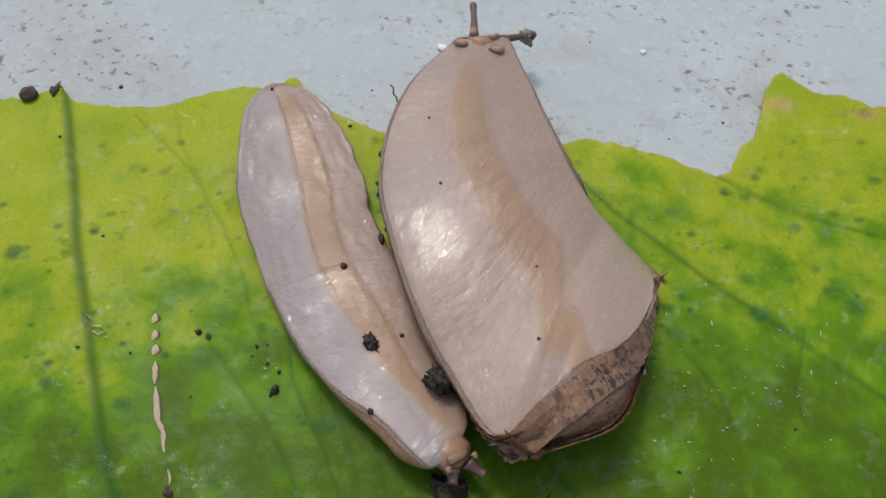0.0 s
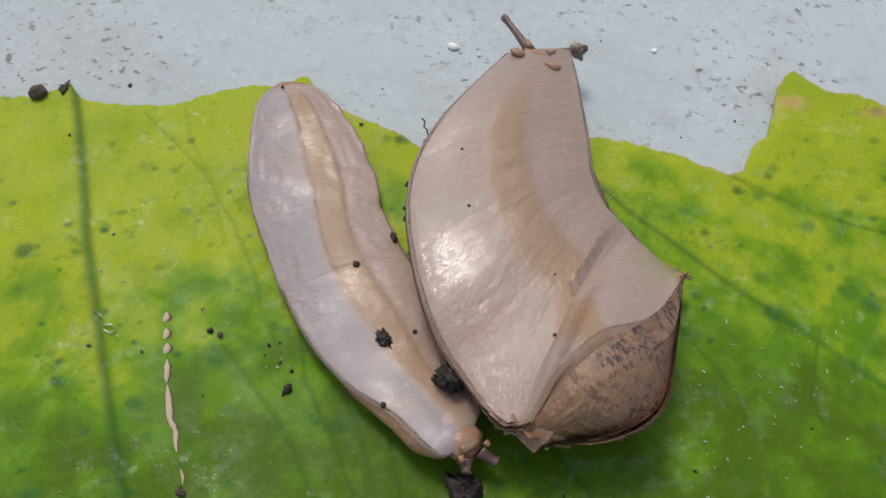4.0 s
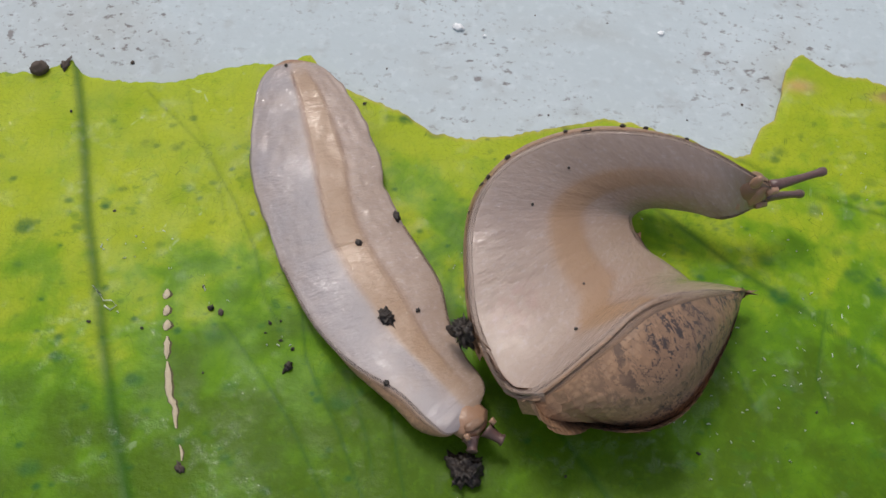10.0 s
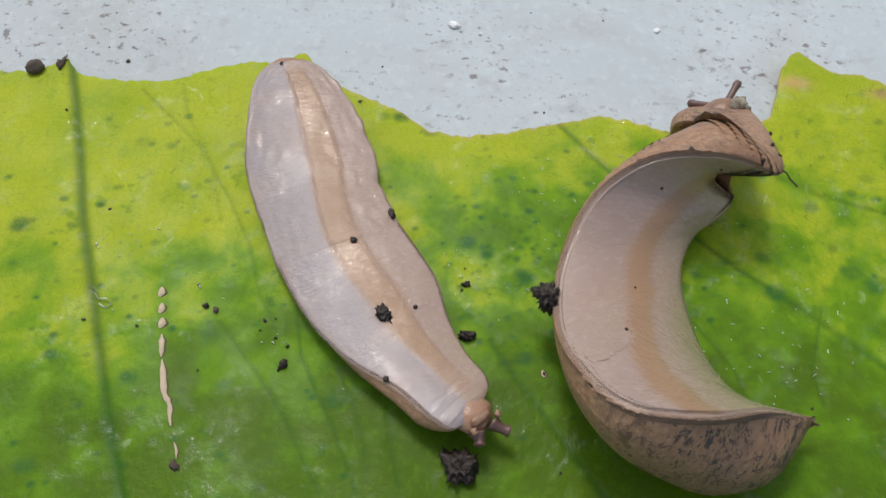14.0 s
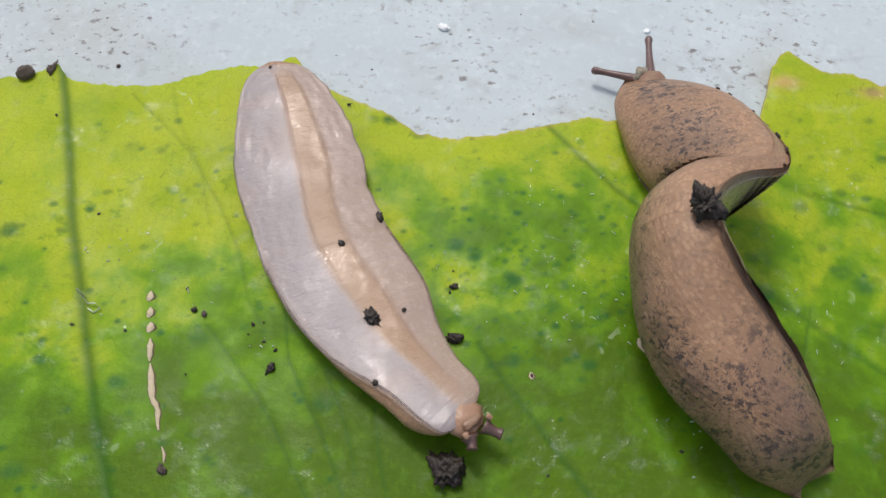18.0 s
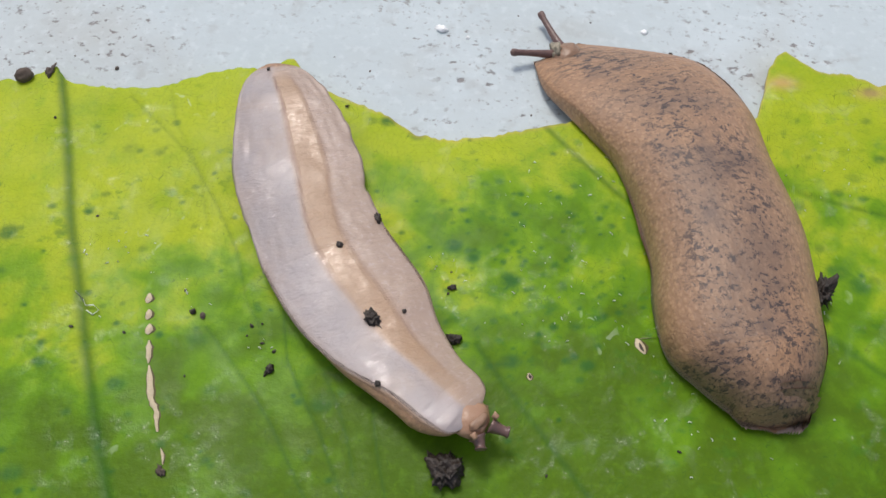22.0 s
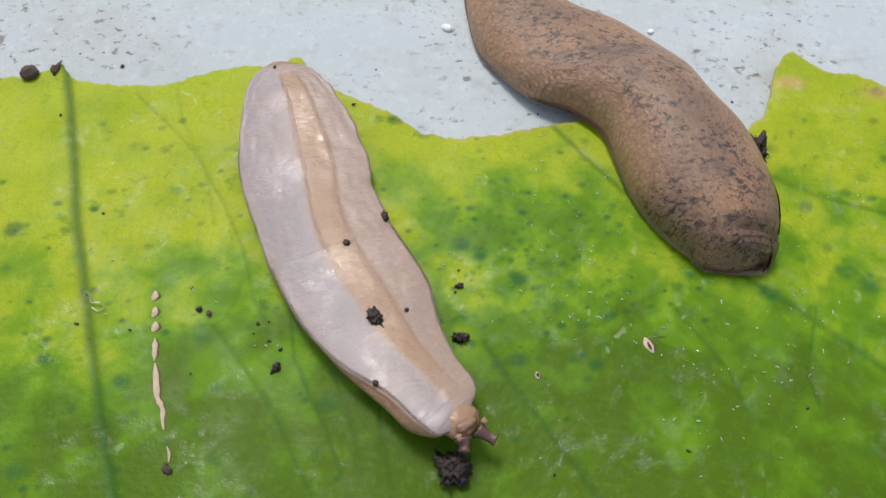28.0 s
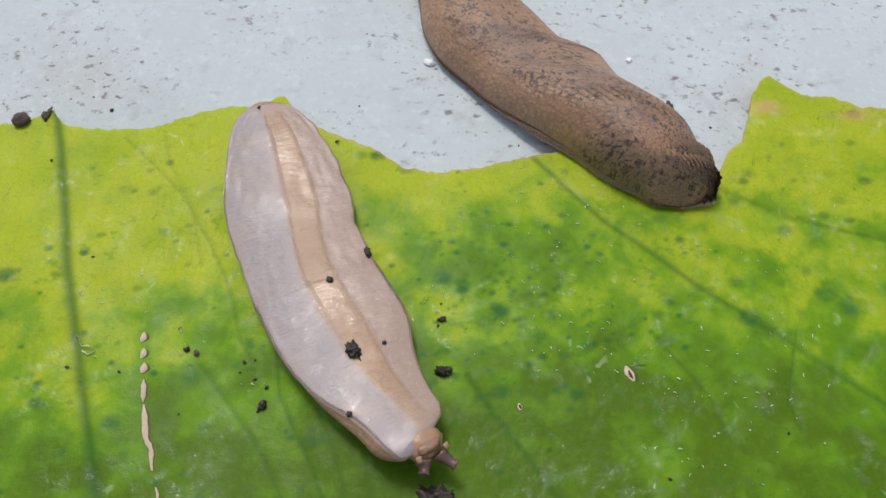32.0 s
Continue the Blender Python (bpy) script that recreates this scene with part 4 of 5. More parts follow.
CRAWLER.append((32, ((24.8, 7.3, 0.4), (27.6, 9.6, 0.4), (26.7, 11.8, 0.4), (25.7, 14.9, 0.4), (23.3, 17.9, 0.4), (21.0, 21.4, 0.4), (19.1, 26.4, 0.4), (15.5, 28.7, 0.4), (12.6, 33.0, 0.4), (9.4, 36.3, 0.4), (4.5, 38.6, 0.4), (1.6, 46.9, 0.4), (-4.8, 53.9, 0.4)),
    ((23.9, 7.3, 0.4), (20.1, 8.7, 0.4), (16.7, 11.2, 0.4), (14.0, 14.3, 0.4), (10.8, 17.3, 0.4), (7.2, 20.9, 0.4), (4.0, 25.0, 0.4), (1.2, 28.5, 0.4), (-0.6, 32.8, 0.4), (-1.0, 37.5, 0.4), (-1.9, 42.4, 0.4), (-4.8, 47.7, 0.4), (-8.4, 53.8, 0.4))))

# the line of the crawling slug's tail, from its tip on, while it lies on its back
KEEL = []
KEEL.append((0, ((18.4, -3.3, 4.0), (16.5, -9.6, 5.0), (13.5, -15.4, 5.0), (9.1, -17.2, 4.5), (5.0, -17.6, 4.0), (1.9, -15.2, 3.5))))
KEEL.append((3.5, ((19.1, -3.0, 4.0), (17.1, -9.4, 5.5), (15.0, -15.0, 6.0), (11.5, -16.8, 5.0), (6.3, -16.7, 4.0), (1.6, -14.8, 3.5))))
KEEL.append((6, ((20.2, -3.8, 4.0), (17.7, -10.2, 6.0), (15.3, -15.2, 6.5), (12.1, -17.4, 5.5), (6.9, -17.1, 4.0), (1.8, -15.1, 3.5))))
KEEL.append((7.5, ((20.3, -3.7, 4.0), (18.0, -9.9, 6.0), (15.4, -14.9, 6.5), (12.1, -17.3, 5.5), (6.7, -17.0, 4.0), (1.2, -15.1, 3.5))))
KEEL.append((9, ((21.3, -3.8, 4.0), (18.9, -10.1, 6.0), (15.7, -15.4, 6.5), (11.9, -17.5, 5.5), (6.9, -16.8, 4.0), (1.8, -14.9, 3.5))))
KEEL.append((10, ((23.4, -6.3, 4.0), (20.0, -12.2, 6.0), (16.3, -16.9, 6.5), (12.7, -18.1, 5.5), (7.8, -16.8, 4.0), (2.3, -14.7, 3.5))))
KEEL.append((11, ((24.3, -10.7, 4.0), (20.8, -15.4, 6.0), (17.5, -19.2, 6.5), (13.4, -19.8, 5.5), (8.5, -17.2, 4.0), (3.5, -14.7, 3.5))))
KEEL.append((12, ((25.4, -13.7, 4.0), (22.2, -17.8, 6.0), (18.3, -21.0, 6.5), (14.3, -21.2, 5.5), (9.7, -17.5, 4.0), (5.0, -12.9, 3.5))))

# how the front of the slug on its back shifts: seconds and mm
FRONT = [(0, -1.91, -0.98), (1, -2.50, -0.38), (3.5, -2.16, -0.17), (6, -2.07, -0.09), (7.5, -2.24, 0.52), (9, -2.12, -0.35), (11, -1.57, 0.11), (13, -1.35, -0.06), (14.5, -0.90, 0.14), (17, -1.03, -0.15), (19, -0.26, 0.07), (21, 0.00, 0.00), (23, 0.03, 0.01), (25, 0.07, 0.15), (28, -1.54, -0.27), (30, -3.27, 0.31), (31, -3.31, 0.46), (32, -3.07, 0.73)]

# ---- the slugs ----
HALF, DOME, REST_LENGTH = 7.6, 0.66, 52.0
ALONG, ROUND = 76, 44          # skin patches along and round the body that bends
BACK_SHARE = 0.58              # share of the way round that is back


def body_ground(x, y):
    """What the slugs lie on: the blade, and past its margin the lower slab."""
    k = np.clip((y - 11) / 15, 0, 1)
    side = np.clip((x + 6) / 8, 0, 1)
    return LEAF_LOW * k * k * (3 - 2 * k) * side


def half_width(u):
    return HALF * np.maximum(1 - np.abs(2 * np.asarray(u, float) - 1) ** 3.4, 0.0) ** 0.72 * (1.04 - 0.12 * np.asarray(u)) + 0.05


def outline(v):
    """Once round the body: v = 0 mid back, 0.29 the + margin, 0.5 mid sole. Across (-1 to 1) and height (1 back, 0 margin, < 0 sole)."""
    v = np.mod(v, 1.0)
    b = BACK_SHARE / 2
    q = np.where(v < b, v / b, np.where(v > 1 - b, (v - 1) / b, 0)) * math.pi / 2
    s = np.clip((v - b) / (1 - 2 * b), 0, 1)
    sole = (v >= b) & (v <= 1 - b)
    x = np.where(sole, 1 - 2 * s, np.sin(q))
    return x, np.where(sole, 0.0, np.cos(q) ** 0.7), sole


def sole_relief(x, half):
    """The sole's own relief in mm, outward: softly swollen."""
    return half / HALF * 1.0 * (1 - x ** 2)


def spline_rows(values, at):
    """Smooth rows, given at even steps of 0 to 1, at other places."""
    n = len(values)
    ext = np.concatenate([[2 * values[0] - values[1]], values, [2 * values[-1] - values[-2]]])
    x = np.clip(np.asarray(at) * (n - 1), 0, n - 1 - 1e-9)
    k = x.astype(int)
    t = (x - k)[:, None]
    a, b, c, d = ext[k], ext[k + 1], ext[k + 2], ext[k + 3]
    return b + 0.5 * t * (c - a + t * (2 * a - 5 * b + 4 * c - d + t * (3 * (b - c) + d - a)))


def margins(keys, t):
    """Both margins of the sole at t, glided between the keyed times."""
    times = np.array([k[0] for k in keys], float)
    vals = np.array([k[1:] for k in keys], float)
    if len(times) == 1:
        return vals[0]
    slope = np.zeros_like(vals)
    h = np.diff(times)[:, None, None, None]
    s = np.diff(vals, axis=0) / h
    slope[1:-1] = (s[:-1] * h[1:] + s[1:] * h[:-1]) / (h[1:] + h[:-1])
    slope[0], slope[-1] = s[0], s[-1]
    k = int(np.clip(np.searchsorted(times, t, side="right") - 1, 0, len(times) - 2))
    g = times[k + 1] - times[k]
    x = (t - times[k]) / g
    return ((2 * x ** 3 - 3 * x ** 2 + 1) * vals[k] + (x ** 3 - 2 * x ** 2 + x) * g * slope[k]
            + (3 * x ** 2 - 2 * x ** 3) * vals[k + 1] + (x ** 3 - x ** 2) * g * slope[k + 1])


def smooth_rows(a, n):
    for _ in range(n):
        a = np.concatenate([a[:1], (a[:-2] + 2 * a[1:-1] + a[2:]) / 4, a[-1:]])
    return a


# how a body departs from its relaxed form: fat swells the hind body, flank its - side near the head, keel gives the line of
# the tail's back where it rolls aside (rows from the tail on, and how far it holds, 0 to 1), slim flattens the neck while it twists, tuck draws the back in under the sole (0 to 1)
Form = collections.namedtuple("Form", "fat flank keel slim tuck", defaults=(1.0, 0.0, None, 0.0, 0.0))


def surface(plus, minus, us, vs, form=Form()):
    """Places on the body (len(us) x len(vs) x 3, mm) that has these two margins, and the axes along it."""
    n = 120
    grid = np.linspace(0, 1, n)
    p, m = smooth_rows(spline_rows(plus, grid), 3), smooth_rows(spline_rows(minus, grid), 3)
    for edge in (p, m):
        edge[:, 2] += body_ground(edge[:, 0], edge[:, 1])
    mid = (p + m) / 2
    ahead = np.gradient(smooth_rows(mid, 10), axis=0)
    ahead /= np.linalg.norm(ahead, axis=1, keepdims=True) + 1e-9
    across = (p - m) / 2
    back = np.cross(smooth_rows(across, 8), ahead)
    back = smooth_rows(back / (np.linalg.norm(back, axis=1, keepdims=True) + 1e-9), 6)
    back /= np.linalg.norm(back, axis=1, keepdims=True)
    rest = half_width(grid)
    half = np.linalg.norm(across, axis=1)
    high = DOME * rest * np.clip(rest / (half + 0.3), 0.85, 1.15) * (1.22 - 0.32 * grid) * (1 + (form.fat - 1) * np.interp(grid, [0, 0.22, 0.38, 0.55, 0.7], [1, 1, -0.5, -0.5, 0]))
    high = high * (1 - form.slim * np.interp(grid, [0.45, 0.58, 0.72, 0.85], [0, 1, 1, 0]))
    # where the back lies below, the ground presses it flat
    room = np.clip(mid[:, 2] - body_ground(mid[:, 0], mid[:, 1]) - 0.05, 0.3, None) / np.maximum(-back[:, 2], 0.05)
    high = smooth_rows(np.minimum(high, room)[:, None], 4)[:, 0]
    us = np.asarray(us)

    def at(table):
        return np.stack([np.interp(us, grid, table[:, c]) for c in range(table.shape[1])], 1)

    mid, across, back, ahead, high, half = at(mid), at(across), at(back), at(ahead), at(high[:, None]), at(half[:, None])
    x, z, sole = outline(np.asarray(vs))
    lift = np.where(sole[None], -sole_relief(x[None], half), 0)
    outward = across / (np.linalg.norm(across, axis=1, keepdims=True) + 1e-9)
    puff = np.where(~sole, np.sin(np.clip(z, 0, 1) * math.pi), 0.0)
    swell = form.flank * np.clip((us - 0.70) / 0.12, 0, 1) * np.clip((0.99 - us) / 0.10, 0, 1)
    hold = np.zeros((1, 1, 1))
    if form.keel is not None:
        rows, holds = form.keel
        line = spline_rows(rows, np.clip(us * 12 / (len(rows) - 1), 0, 1))
        hold = holds * np.interp(us * 12, [0, 4, 5.6], [1, 1, 0])[:, None]
        hold = hold[:, :, None] * ~sole[None, :, None]
    drawn = np.where(sole[None], x[None], x[None] * (1 - form.tuck * np.interp(us, [0.5, 0.72], [1, 0.15])[:, None] * np.clip(z, 0, 1)))
    out = (mid[:, None] + across[:, None] * drawn[:, :, None] + outward[:, None] * (np.where(x > 0, 0.0, -swell[:, None]) * puff)[:, :, None]
           + (back * high)[:, None] * z[None, :, None] + back[:, None] * lift[:, :, None])
    if form.keel is not None:
        # both flanks of the rolled tail run from the sole's margins to its keel, swelling a little
        for side in (1, -1):
            edge = mid + across * side
            swollen = np.cross(ahead, line - edge)
            swollen *= np.sign(swollen[:, 2:]) * side * 0.22
            k = np.clip(z, 0, 1)[None, :, None]
            flank = edge[:, None] * (1 - k) + line[:, None] * k + swollen[:, None] * np.sin(k * math.pi)
            here = hold * ((x >= 0) if side > 0 else (x < 0))[None, :, None]
            out = out * (1 - here) + flank * here
    return out, mid, across, ahead, back


def rest_point(u, v, seed):
    """Where a spot of the skin lies on the straight, relaxed body, in metres: the grain of the skin follows this."""
    x, z, sole = outline(v)
    a = half_width(u)
    return np.stack([x * a + np.where(sole, 40.0, 0.0), u * REST_LENGTH + seed * 100, z * a * DOME], -1) * MM


# the foot band's middle along the body (u, across) and its half width
BAND = {1.0: (([0, 0.12, 0.35, 0.5, 0.6, 0.75, 0.9], [0.10, 0.22, 0.22, 0.10, 0.08, 0.16, 0.2]), 0.24), 4.0: (([0.1, 0.21, 0.38, 0.6, 0.8, 1], [1.7, 0.62, -0.2, -0.08, 0.02, 0.06]), 0.21)}


def patch_shades(u, v, seed):
    """How much a spot is sole, foot band, and how near the margin it is."""
    x, z, sole = outline(v)
    belly = np.where(sole, 1.0, np.clip(1 - (1 - np.abs(x)) / 0.00015, 0, 1))
    belly = belly * np.clip((u - 0.015) / 0.01, 0, 1)
    ends = np.clip((u - 0.04) / 0.05, 0, 1) * np.clip((0.97 - u) / 0.05, 0, 1)
    centre, half = BAND[seed]
    d = x - np.interp(u, *centre)
    ends *= np.clip((0.97 - u) / 0.18, 0, 1)
    band = np.where(sole, 0.5 - 0.5 * np.tanh((np.abs(d) - half) / 0.045), 0.0) * ends
    # reddish furrow on one edge; the 0.3 term paints a fold's shadow on the other
    furrow_and_fold_shade = np.exp(-((d + half) / 0.028) ** 2) * np.interp(u, [0.03, 0.08, 0.4, 0.6, 0.8], [0, 1, 0.7, 0.35, 0]) + 0.3 * np.exp(-((d - half) / 0.03) ** 2)
    furrow_and_fold_shade = np.where(sole, furrow_and_fold_shade, 0.0) * ends * (1.0 if seed < 2 else 0.3)
    dark = np.where(sole, 0.0, np.clip(1.15 - np.abs(x + 0.08) ** 1.5 * 1.6, 0, 1)) * np.interp(u, [0, 0.7, 1.0], [1, 0.9, 0.5])
    # darker tail: partly its pigment, partly painted shade of its underside
    dark = np.where(sole, 0.0, np.maximum(dark, 0.85 * np.clip((0.27 - u) / 0.1, 0, 1)))
    # the sky's lilac reflection, painted on the side of the sole away from the other slug
    sky_sheen = np.where(sole, 0.5 - 0.5 * np.tanh((d + half) / 0.08) if seed < 2 else 0.10 + 0.10 * np.tanh((d - half - 0.1) / 0.15), 0.0)
    return belly, band, np.clip(1 - (1 - np.abs(x)) / 0.16, 0, 1), furrow_and_fold_shade, dark, sky_sheen


def shade_mesh(me, u, v, seed):
    belly, band, rim, furrow_and_fold_shade, dark, sky_sheen = patch_shades(u, v, seed)
    at = me.attributes.new("rest", "FLOAT_VECTOR", "POINT")
    at.data.foreach_set("vector", rest_point(u, v, seed).astype(np.float32).ravel())
    for name, values in (("belly", belly), ("band", band), ("rim", rim), ("furrow_and_fold_shade", furrow_and_fold_shade), ("dark", dark), ("sky_sheen", sky_sheen)):
        at = me.attributes.new(name, "FLOAT", "POINT")
        at.data.foreach_set("value", np.asarray(values, np.float32).ravel())


def oriented(ahead, normal):
    """Turns whose y is ahead and whose z is the normal."""
    y = ahead - (ahead * normal).sum(-1, keepdims=True) * normal
    y /= np.linalg.norm(y, axis=-1, keepdims=True) + 1e-12
    return np.stack([np.cross(y, normal), y, normal], -1)


def skin_frames(plus, minus, us, vs, form=Form()):
    """Place and turn of every patch on the body."""
    e = 0.006
    us, vs = np.asarray(us), np.asarray(vs)
    here, *_ = surface(plus, minus, us, vs, form)
    fore, *_ = surface(plus, minus, np.clip(us + e, 0, 1), vs, form)
    aft, *_ = surface(plus, minus, np.clip(us - e, 0, 1), vs, form)
    # no step over the sole's margin
    b = BACK_SHARE / 2
    sole = outline(vs)[2]
    low = np.where(sole, b + 1e-4, np.where(vs > 0.5, 1 - b + 1e-4, -b + 1e-4))
    top = np.where(sole, 1 - b - 1e-4, np.where(vs > 0.5, 1 + b - 1e-4, b - 1e-4))
    one, *_ = surface(plus, minus, us, np.minimum(vs + 0.012, top), form)
    two, *_ = surface(plus, minus, us, np.maximum(vs - 0.012, low), form)
    du, dv = fore - aft, one - two
    normal = np.cross(dv, du)
    normal /= np.linalg.norm(normal, axis=-1, keepdims=True) + 1e-12
    return here, oriented(du, normal)


def build_patches(slug, seed, us, back_poses, sole_poses, far_poses=None):
    """The bending body as a coat of rigid, overlapping patches of skin, each with the mean form that its spot has in these poses."""
    vs = np.arange(ROUND) / ROUND
    k = np.linspace(-1, 1, 6)
    ku, kv = np.meshgrid(k, k, indexing="ij")
    # the rims of a patch tuck under its neighbours
    tuck = 0.11 * np.maximum(np.abs(ku), np.abs(kv)) ** 2.5
    idx = np.arange(36).reshape(6, 6)
    faces = np.stack([idx[:-1, :-1], idx[:-1, 1:], idx[1:, 1:], idx[1:, :-1]], -1).reshape(-1, 4)
    pu = np.clip(us[:, None] + k[None] * 1.4 / ALONG, 0, 1)
    # no patch wraps the sole's margin
    pv = vs[:, None] + k[None] * 1.4 / ROUND
    rim, lap = BACK_SHARE / 2, 0.003
    flat = outline(vs)[2][:, None]
    pv = np.where(flat, np.clip(pv, rim - lap, 1 - rim + lap), pv)
    pv = np.where(~flat & (vs[:, None] < 0.5), np.minimum(pv, rim + lap), pv)
    pv = np.where(~flat & (vs[:, None] > 0.5), np.maximum(pv, 1 - rim - lap), pv)
    hang = vs.copy()
    for edge in (rim, 1 - rim):
        near = np.abs(vs - edge) < 0.9 / ROUND
        hang = np.where(near, edge + np.where(vs < edge, -0.002, 0.002), hang)
    cut = {}
    for kind, poses in (("back", back_poses), ("far", far_poses or back_poses), ("sole", sole_poses)):
        forms = []
        for plus, minus, form in poses:
            place, turn = skin_frames(plus, minus, us, hang, form)
            spots = surface(plus, minus, pu.ravel(), pv.ravel(), form)[0].reshape(len(us), 6, ROUND, 6, 3).transpose(0, 2, 1, 3, 4)
            forms.append(np.einsum("ijabc,ijcd->ijabd", spots - place[:, :, None, None], turn))
        forms = np.array(forms)
        mean = np.mean(forms, 0)
        # wide enough for the poses that stretch the skin most
        for c, most in ((0, 1.12), (1, 1.35)):
            want = np.quantile(np.ptp(forms[..., c], axis=(-2, -1)), 0.75, axis=0)
            mean[..., c] *= np.clip(want / (np.ptp(mean[..., c], axis=(-2, -1)) + 1e-6), 0.9, most)[..., None, None]
        cut[kind] = mean
    across, _, sole = outline(vs)
    made = []
    for i in range(len(us)):
        for j in range(ROUND):
            local = cut["sole" if sole[j] and us[i] > 0.03 else "far" if across[j] < -0.05 or us[i] > 0.3 else "back"][i, j].copy()
            name = "back_patch" if not sole[j] else ("foot_band_patch" if abs(across[j]) < 0.25 else "sole_patch")
            smooth = np.cross(np.gradient(local, axis=1), np.gradient(local, axis=0))
            local[..., 2] -= tuck
            ob = link_mesh(name, local.reshape(-1, 3) * MM, faces, [BODY], slug)
            smooth /= np.linalg.norm(smooth, axis=-1, keepdims=True) + 1e-12
            ob.data.normals_split_custom_set_from_vertices(smooth.reshape(-1, 3).tolist())
            uu, vv = np.meshgrid(pu[i], pv[j], indexing="ij")
            shade_mesh(ob.data, uu.ravel(), vv.ravel(), seed)
            made.append((ob, i, j))
    return hang, made


def build_body(name, slug, plus, minus, form, u0, u1, nu, seed, label=""):
    """A length of body that keeps its shape, as one mesh."""
    us, vs = np.linspace(u0, u1, nu), np.arange(120) / 120
    spots, *_ = surface(plus, minus, us, vs, form)
    uu, vv = np.meshgrid(us, vs, indexing="ij")
    _, _, sole = outline(vs)
    wave = np.array([[noise.noise(Vector((b * 9 + seed, a * 26, 0))) for b in np.cos(vs * math.tau)] for a in us])
    spots = spots + (0.05 + 0.24 * np.exp(-((1 - np.abs(outline(vs)[0])) / 0.05) ** 2))[None, :, None] * wave[..., None] * np.array([0.8, 0.5, 1.0]) * np.clip((uu - u0) / 0.05, 0, 1)[..., None]
    # its open end slips under the coat of patches
    centre = spots.mean(1, keepdims=True)
    away = spots - centre
    spots = spots - away / (np.linalg.norm(away, axis=-1, keepdims=True) + 1e-9) * (0.30 * np.clip((uu - 0.525) / 0.02, 0, 1))[..., None]
    n = len(vs)
    idx = np.arange(nu * n).reshape(nu, n)
    nxt = np.roll(idx, -1, 1)
    faces = np.stack([idx[:-1], nxt[:-1], nxt[1:], idx[1:]], -1).reshape(-1, 4).tolist()
    faces += [idx[0][::-1].tolist(), idx[-1].tolist()]
    ob = link_mesh(name, spots.reshape(-1, 3) * MM, faces, [BODY], slug, label)
    shade_mesh(ob.data, uu.ravel(), vv.ravel(), seed)
    return ob


def build_face(slug, seed, long, thick, size=1.0, snout=1.0, reach=0.0):
    """Head under the mantle's rim, with two pairs of tentacles. Each with its place (side, ahead, back) and outward turn."""
    out = [(part("head", lump((1.7 * size * snout, 1.5 * size * snout, 1.0 * size * snout), seed + 3, 0.12, 3), SNOUT if snout == 1.0 else FACE, slug, "soft snout under the mantle's rim"), (0, -0.5 + reach, 0.5), 0),
           (part("lip", lump((1.3 * size, 0.6 * size, 0.4 * size), seed + 5, 0.25, 3), FACE if snout == 1.0 else SNOUT, slug, "soft lip"), (0, 0.2 + reach, -0.2), 0)]
    for hand in (-1, 1):
        if snout == 1.0:
            out.append((part("mouth_lobe", lump((0.8, 0.5, 0.3), seed + 7 + hand, 0.25, 2), FACE, slug, "pale fleshy mouth lobe"), (hand * 1.9, -0.9, -0.6), 0))
        far = [0, 0.17, 0.38, 0.63, 0.84, 0.9, 0.97, 1.0]
        pts = [(0.25 * hand * f * f, 4.9 * long[hand] * f, 0.1 * f) for f in far]
        horn = part("eye_tentacle", tube(pts, thick, [1.5, 1.15, 0.95, 0.8, 0.8, 1.0, 0.9, 0.3], 12), HORN, slug, "brown eye tentacle")
        out.append((horn, (hand * 0.75, 0.9 + reach, 0.4), hand))
        feeler = part("lower_tentacle", tube([(0, 0, 0), (0, 0.5 * size ** 3, 0), (0, size ** 3, 0), (0, 1.15 * size ** 3, 0)], 0.32 * size, [1.2, 1, 0.9, 0.3], 10), FACE, slug, "pale lower tentacle")
        out.append((feeler, (hand * 0.9 * snout, 0.6 + reach, -0.4), hand * 0.8))
    return out


def rounded(plus, minus, tail, head):
    """The margins in finer rows, with the ends drawn round instead of pointed (0 to 1 each)."""
    fine = np.linspace(0, 1, 49)
    p, m = spline_rows(np.asarray(plus), fine), spline_rows(np.asarray(minus), fine)
    mid, across = (p + m) / 2, (p - m) / 2
    half = np.linalg.norm(across, axis=1)
    want = half.copy()
    s = np.clip(fine * 12, 0, 1)
    want = want + tail * (np.maximum(np.sqrt(s * (2 - s)) * half[4], half) - half) * (fine < 1 / 12)
    s = np.clip((1 - fine) * 26, 0, 1)
    want = want * (1 - head * (1 - np.sqrt(s * (2 - s))))
    grow = (want / np.maximum(half, 0.02))[:, None]
    grow[0] = grow[-1] = 1.0
    grow[-1] = 1 - head
    grown = across * np.minimum(grow, 12.0)
    return mid + grown, mid - grown


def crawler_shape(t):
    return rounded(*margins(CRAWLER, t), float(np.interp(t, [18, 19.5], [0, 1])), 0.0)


def keel_at(t):
    """The line of the tail's back while the slug lies on its back, and how far it still holds."""
    holds = float(np.interp(t, [10, 11.8], [1, 0]))
    if holds <= 0:
        return None
    rows = np.array([k[1] for k in KEEL], float)
    flat = rows.reshape(len(rows), -1)
    return np.array([np.interp(t, [k[0] for k in KEEL], flat[:, c]) for c in range(flat.shape[1])]).reshape(rows.shape[1:]), holds


def crawler_form(t):
    """The hind body swells while it drags over, its flank sags while it lies on its back, and its neck flattens as it twists."""
    return Form(fat=float(np.interp(t, [0, 3.5, 6, 17.2, 18.5, 32], [1.2, 1.25, 1.35, 1.4, 1, 1])),
                keel=keel_at(t),
                slim=float(np.interp(t, [9, 11, 13, 16.5, 18, 19], [0, 0.1, 0.2, 0.3, 0.3, 0])))


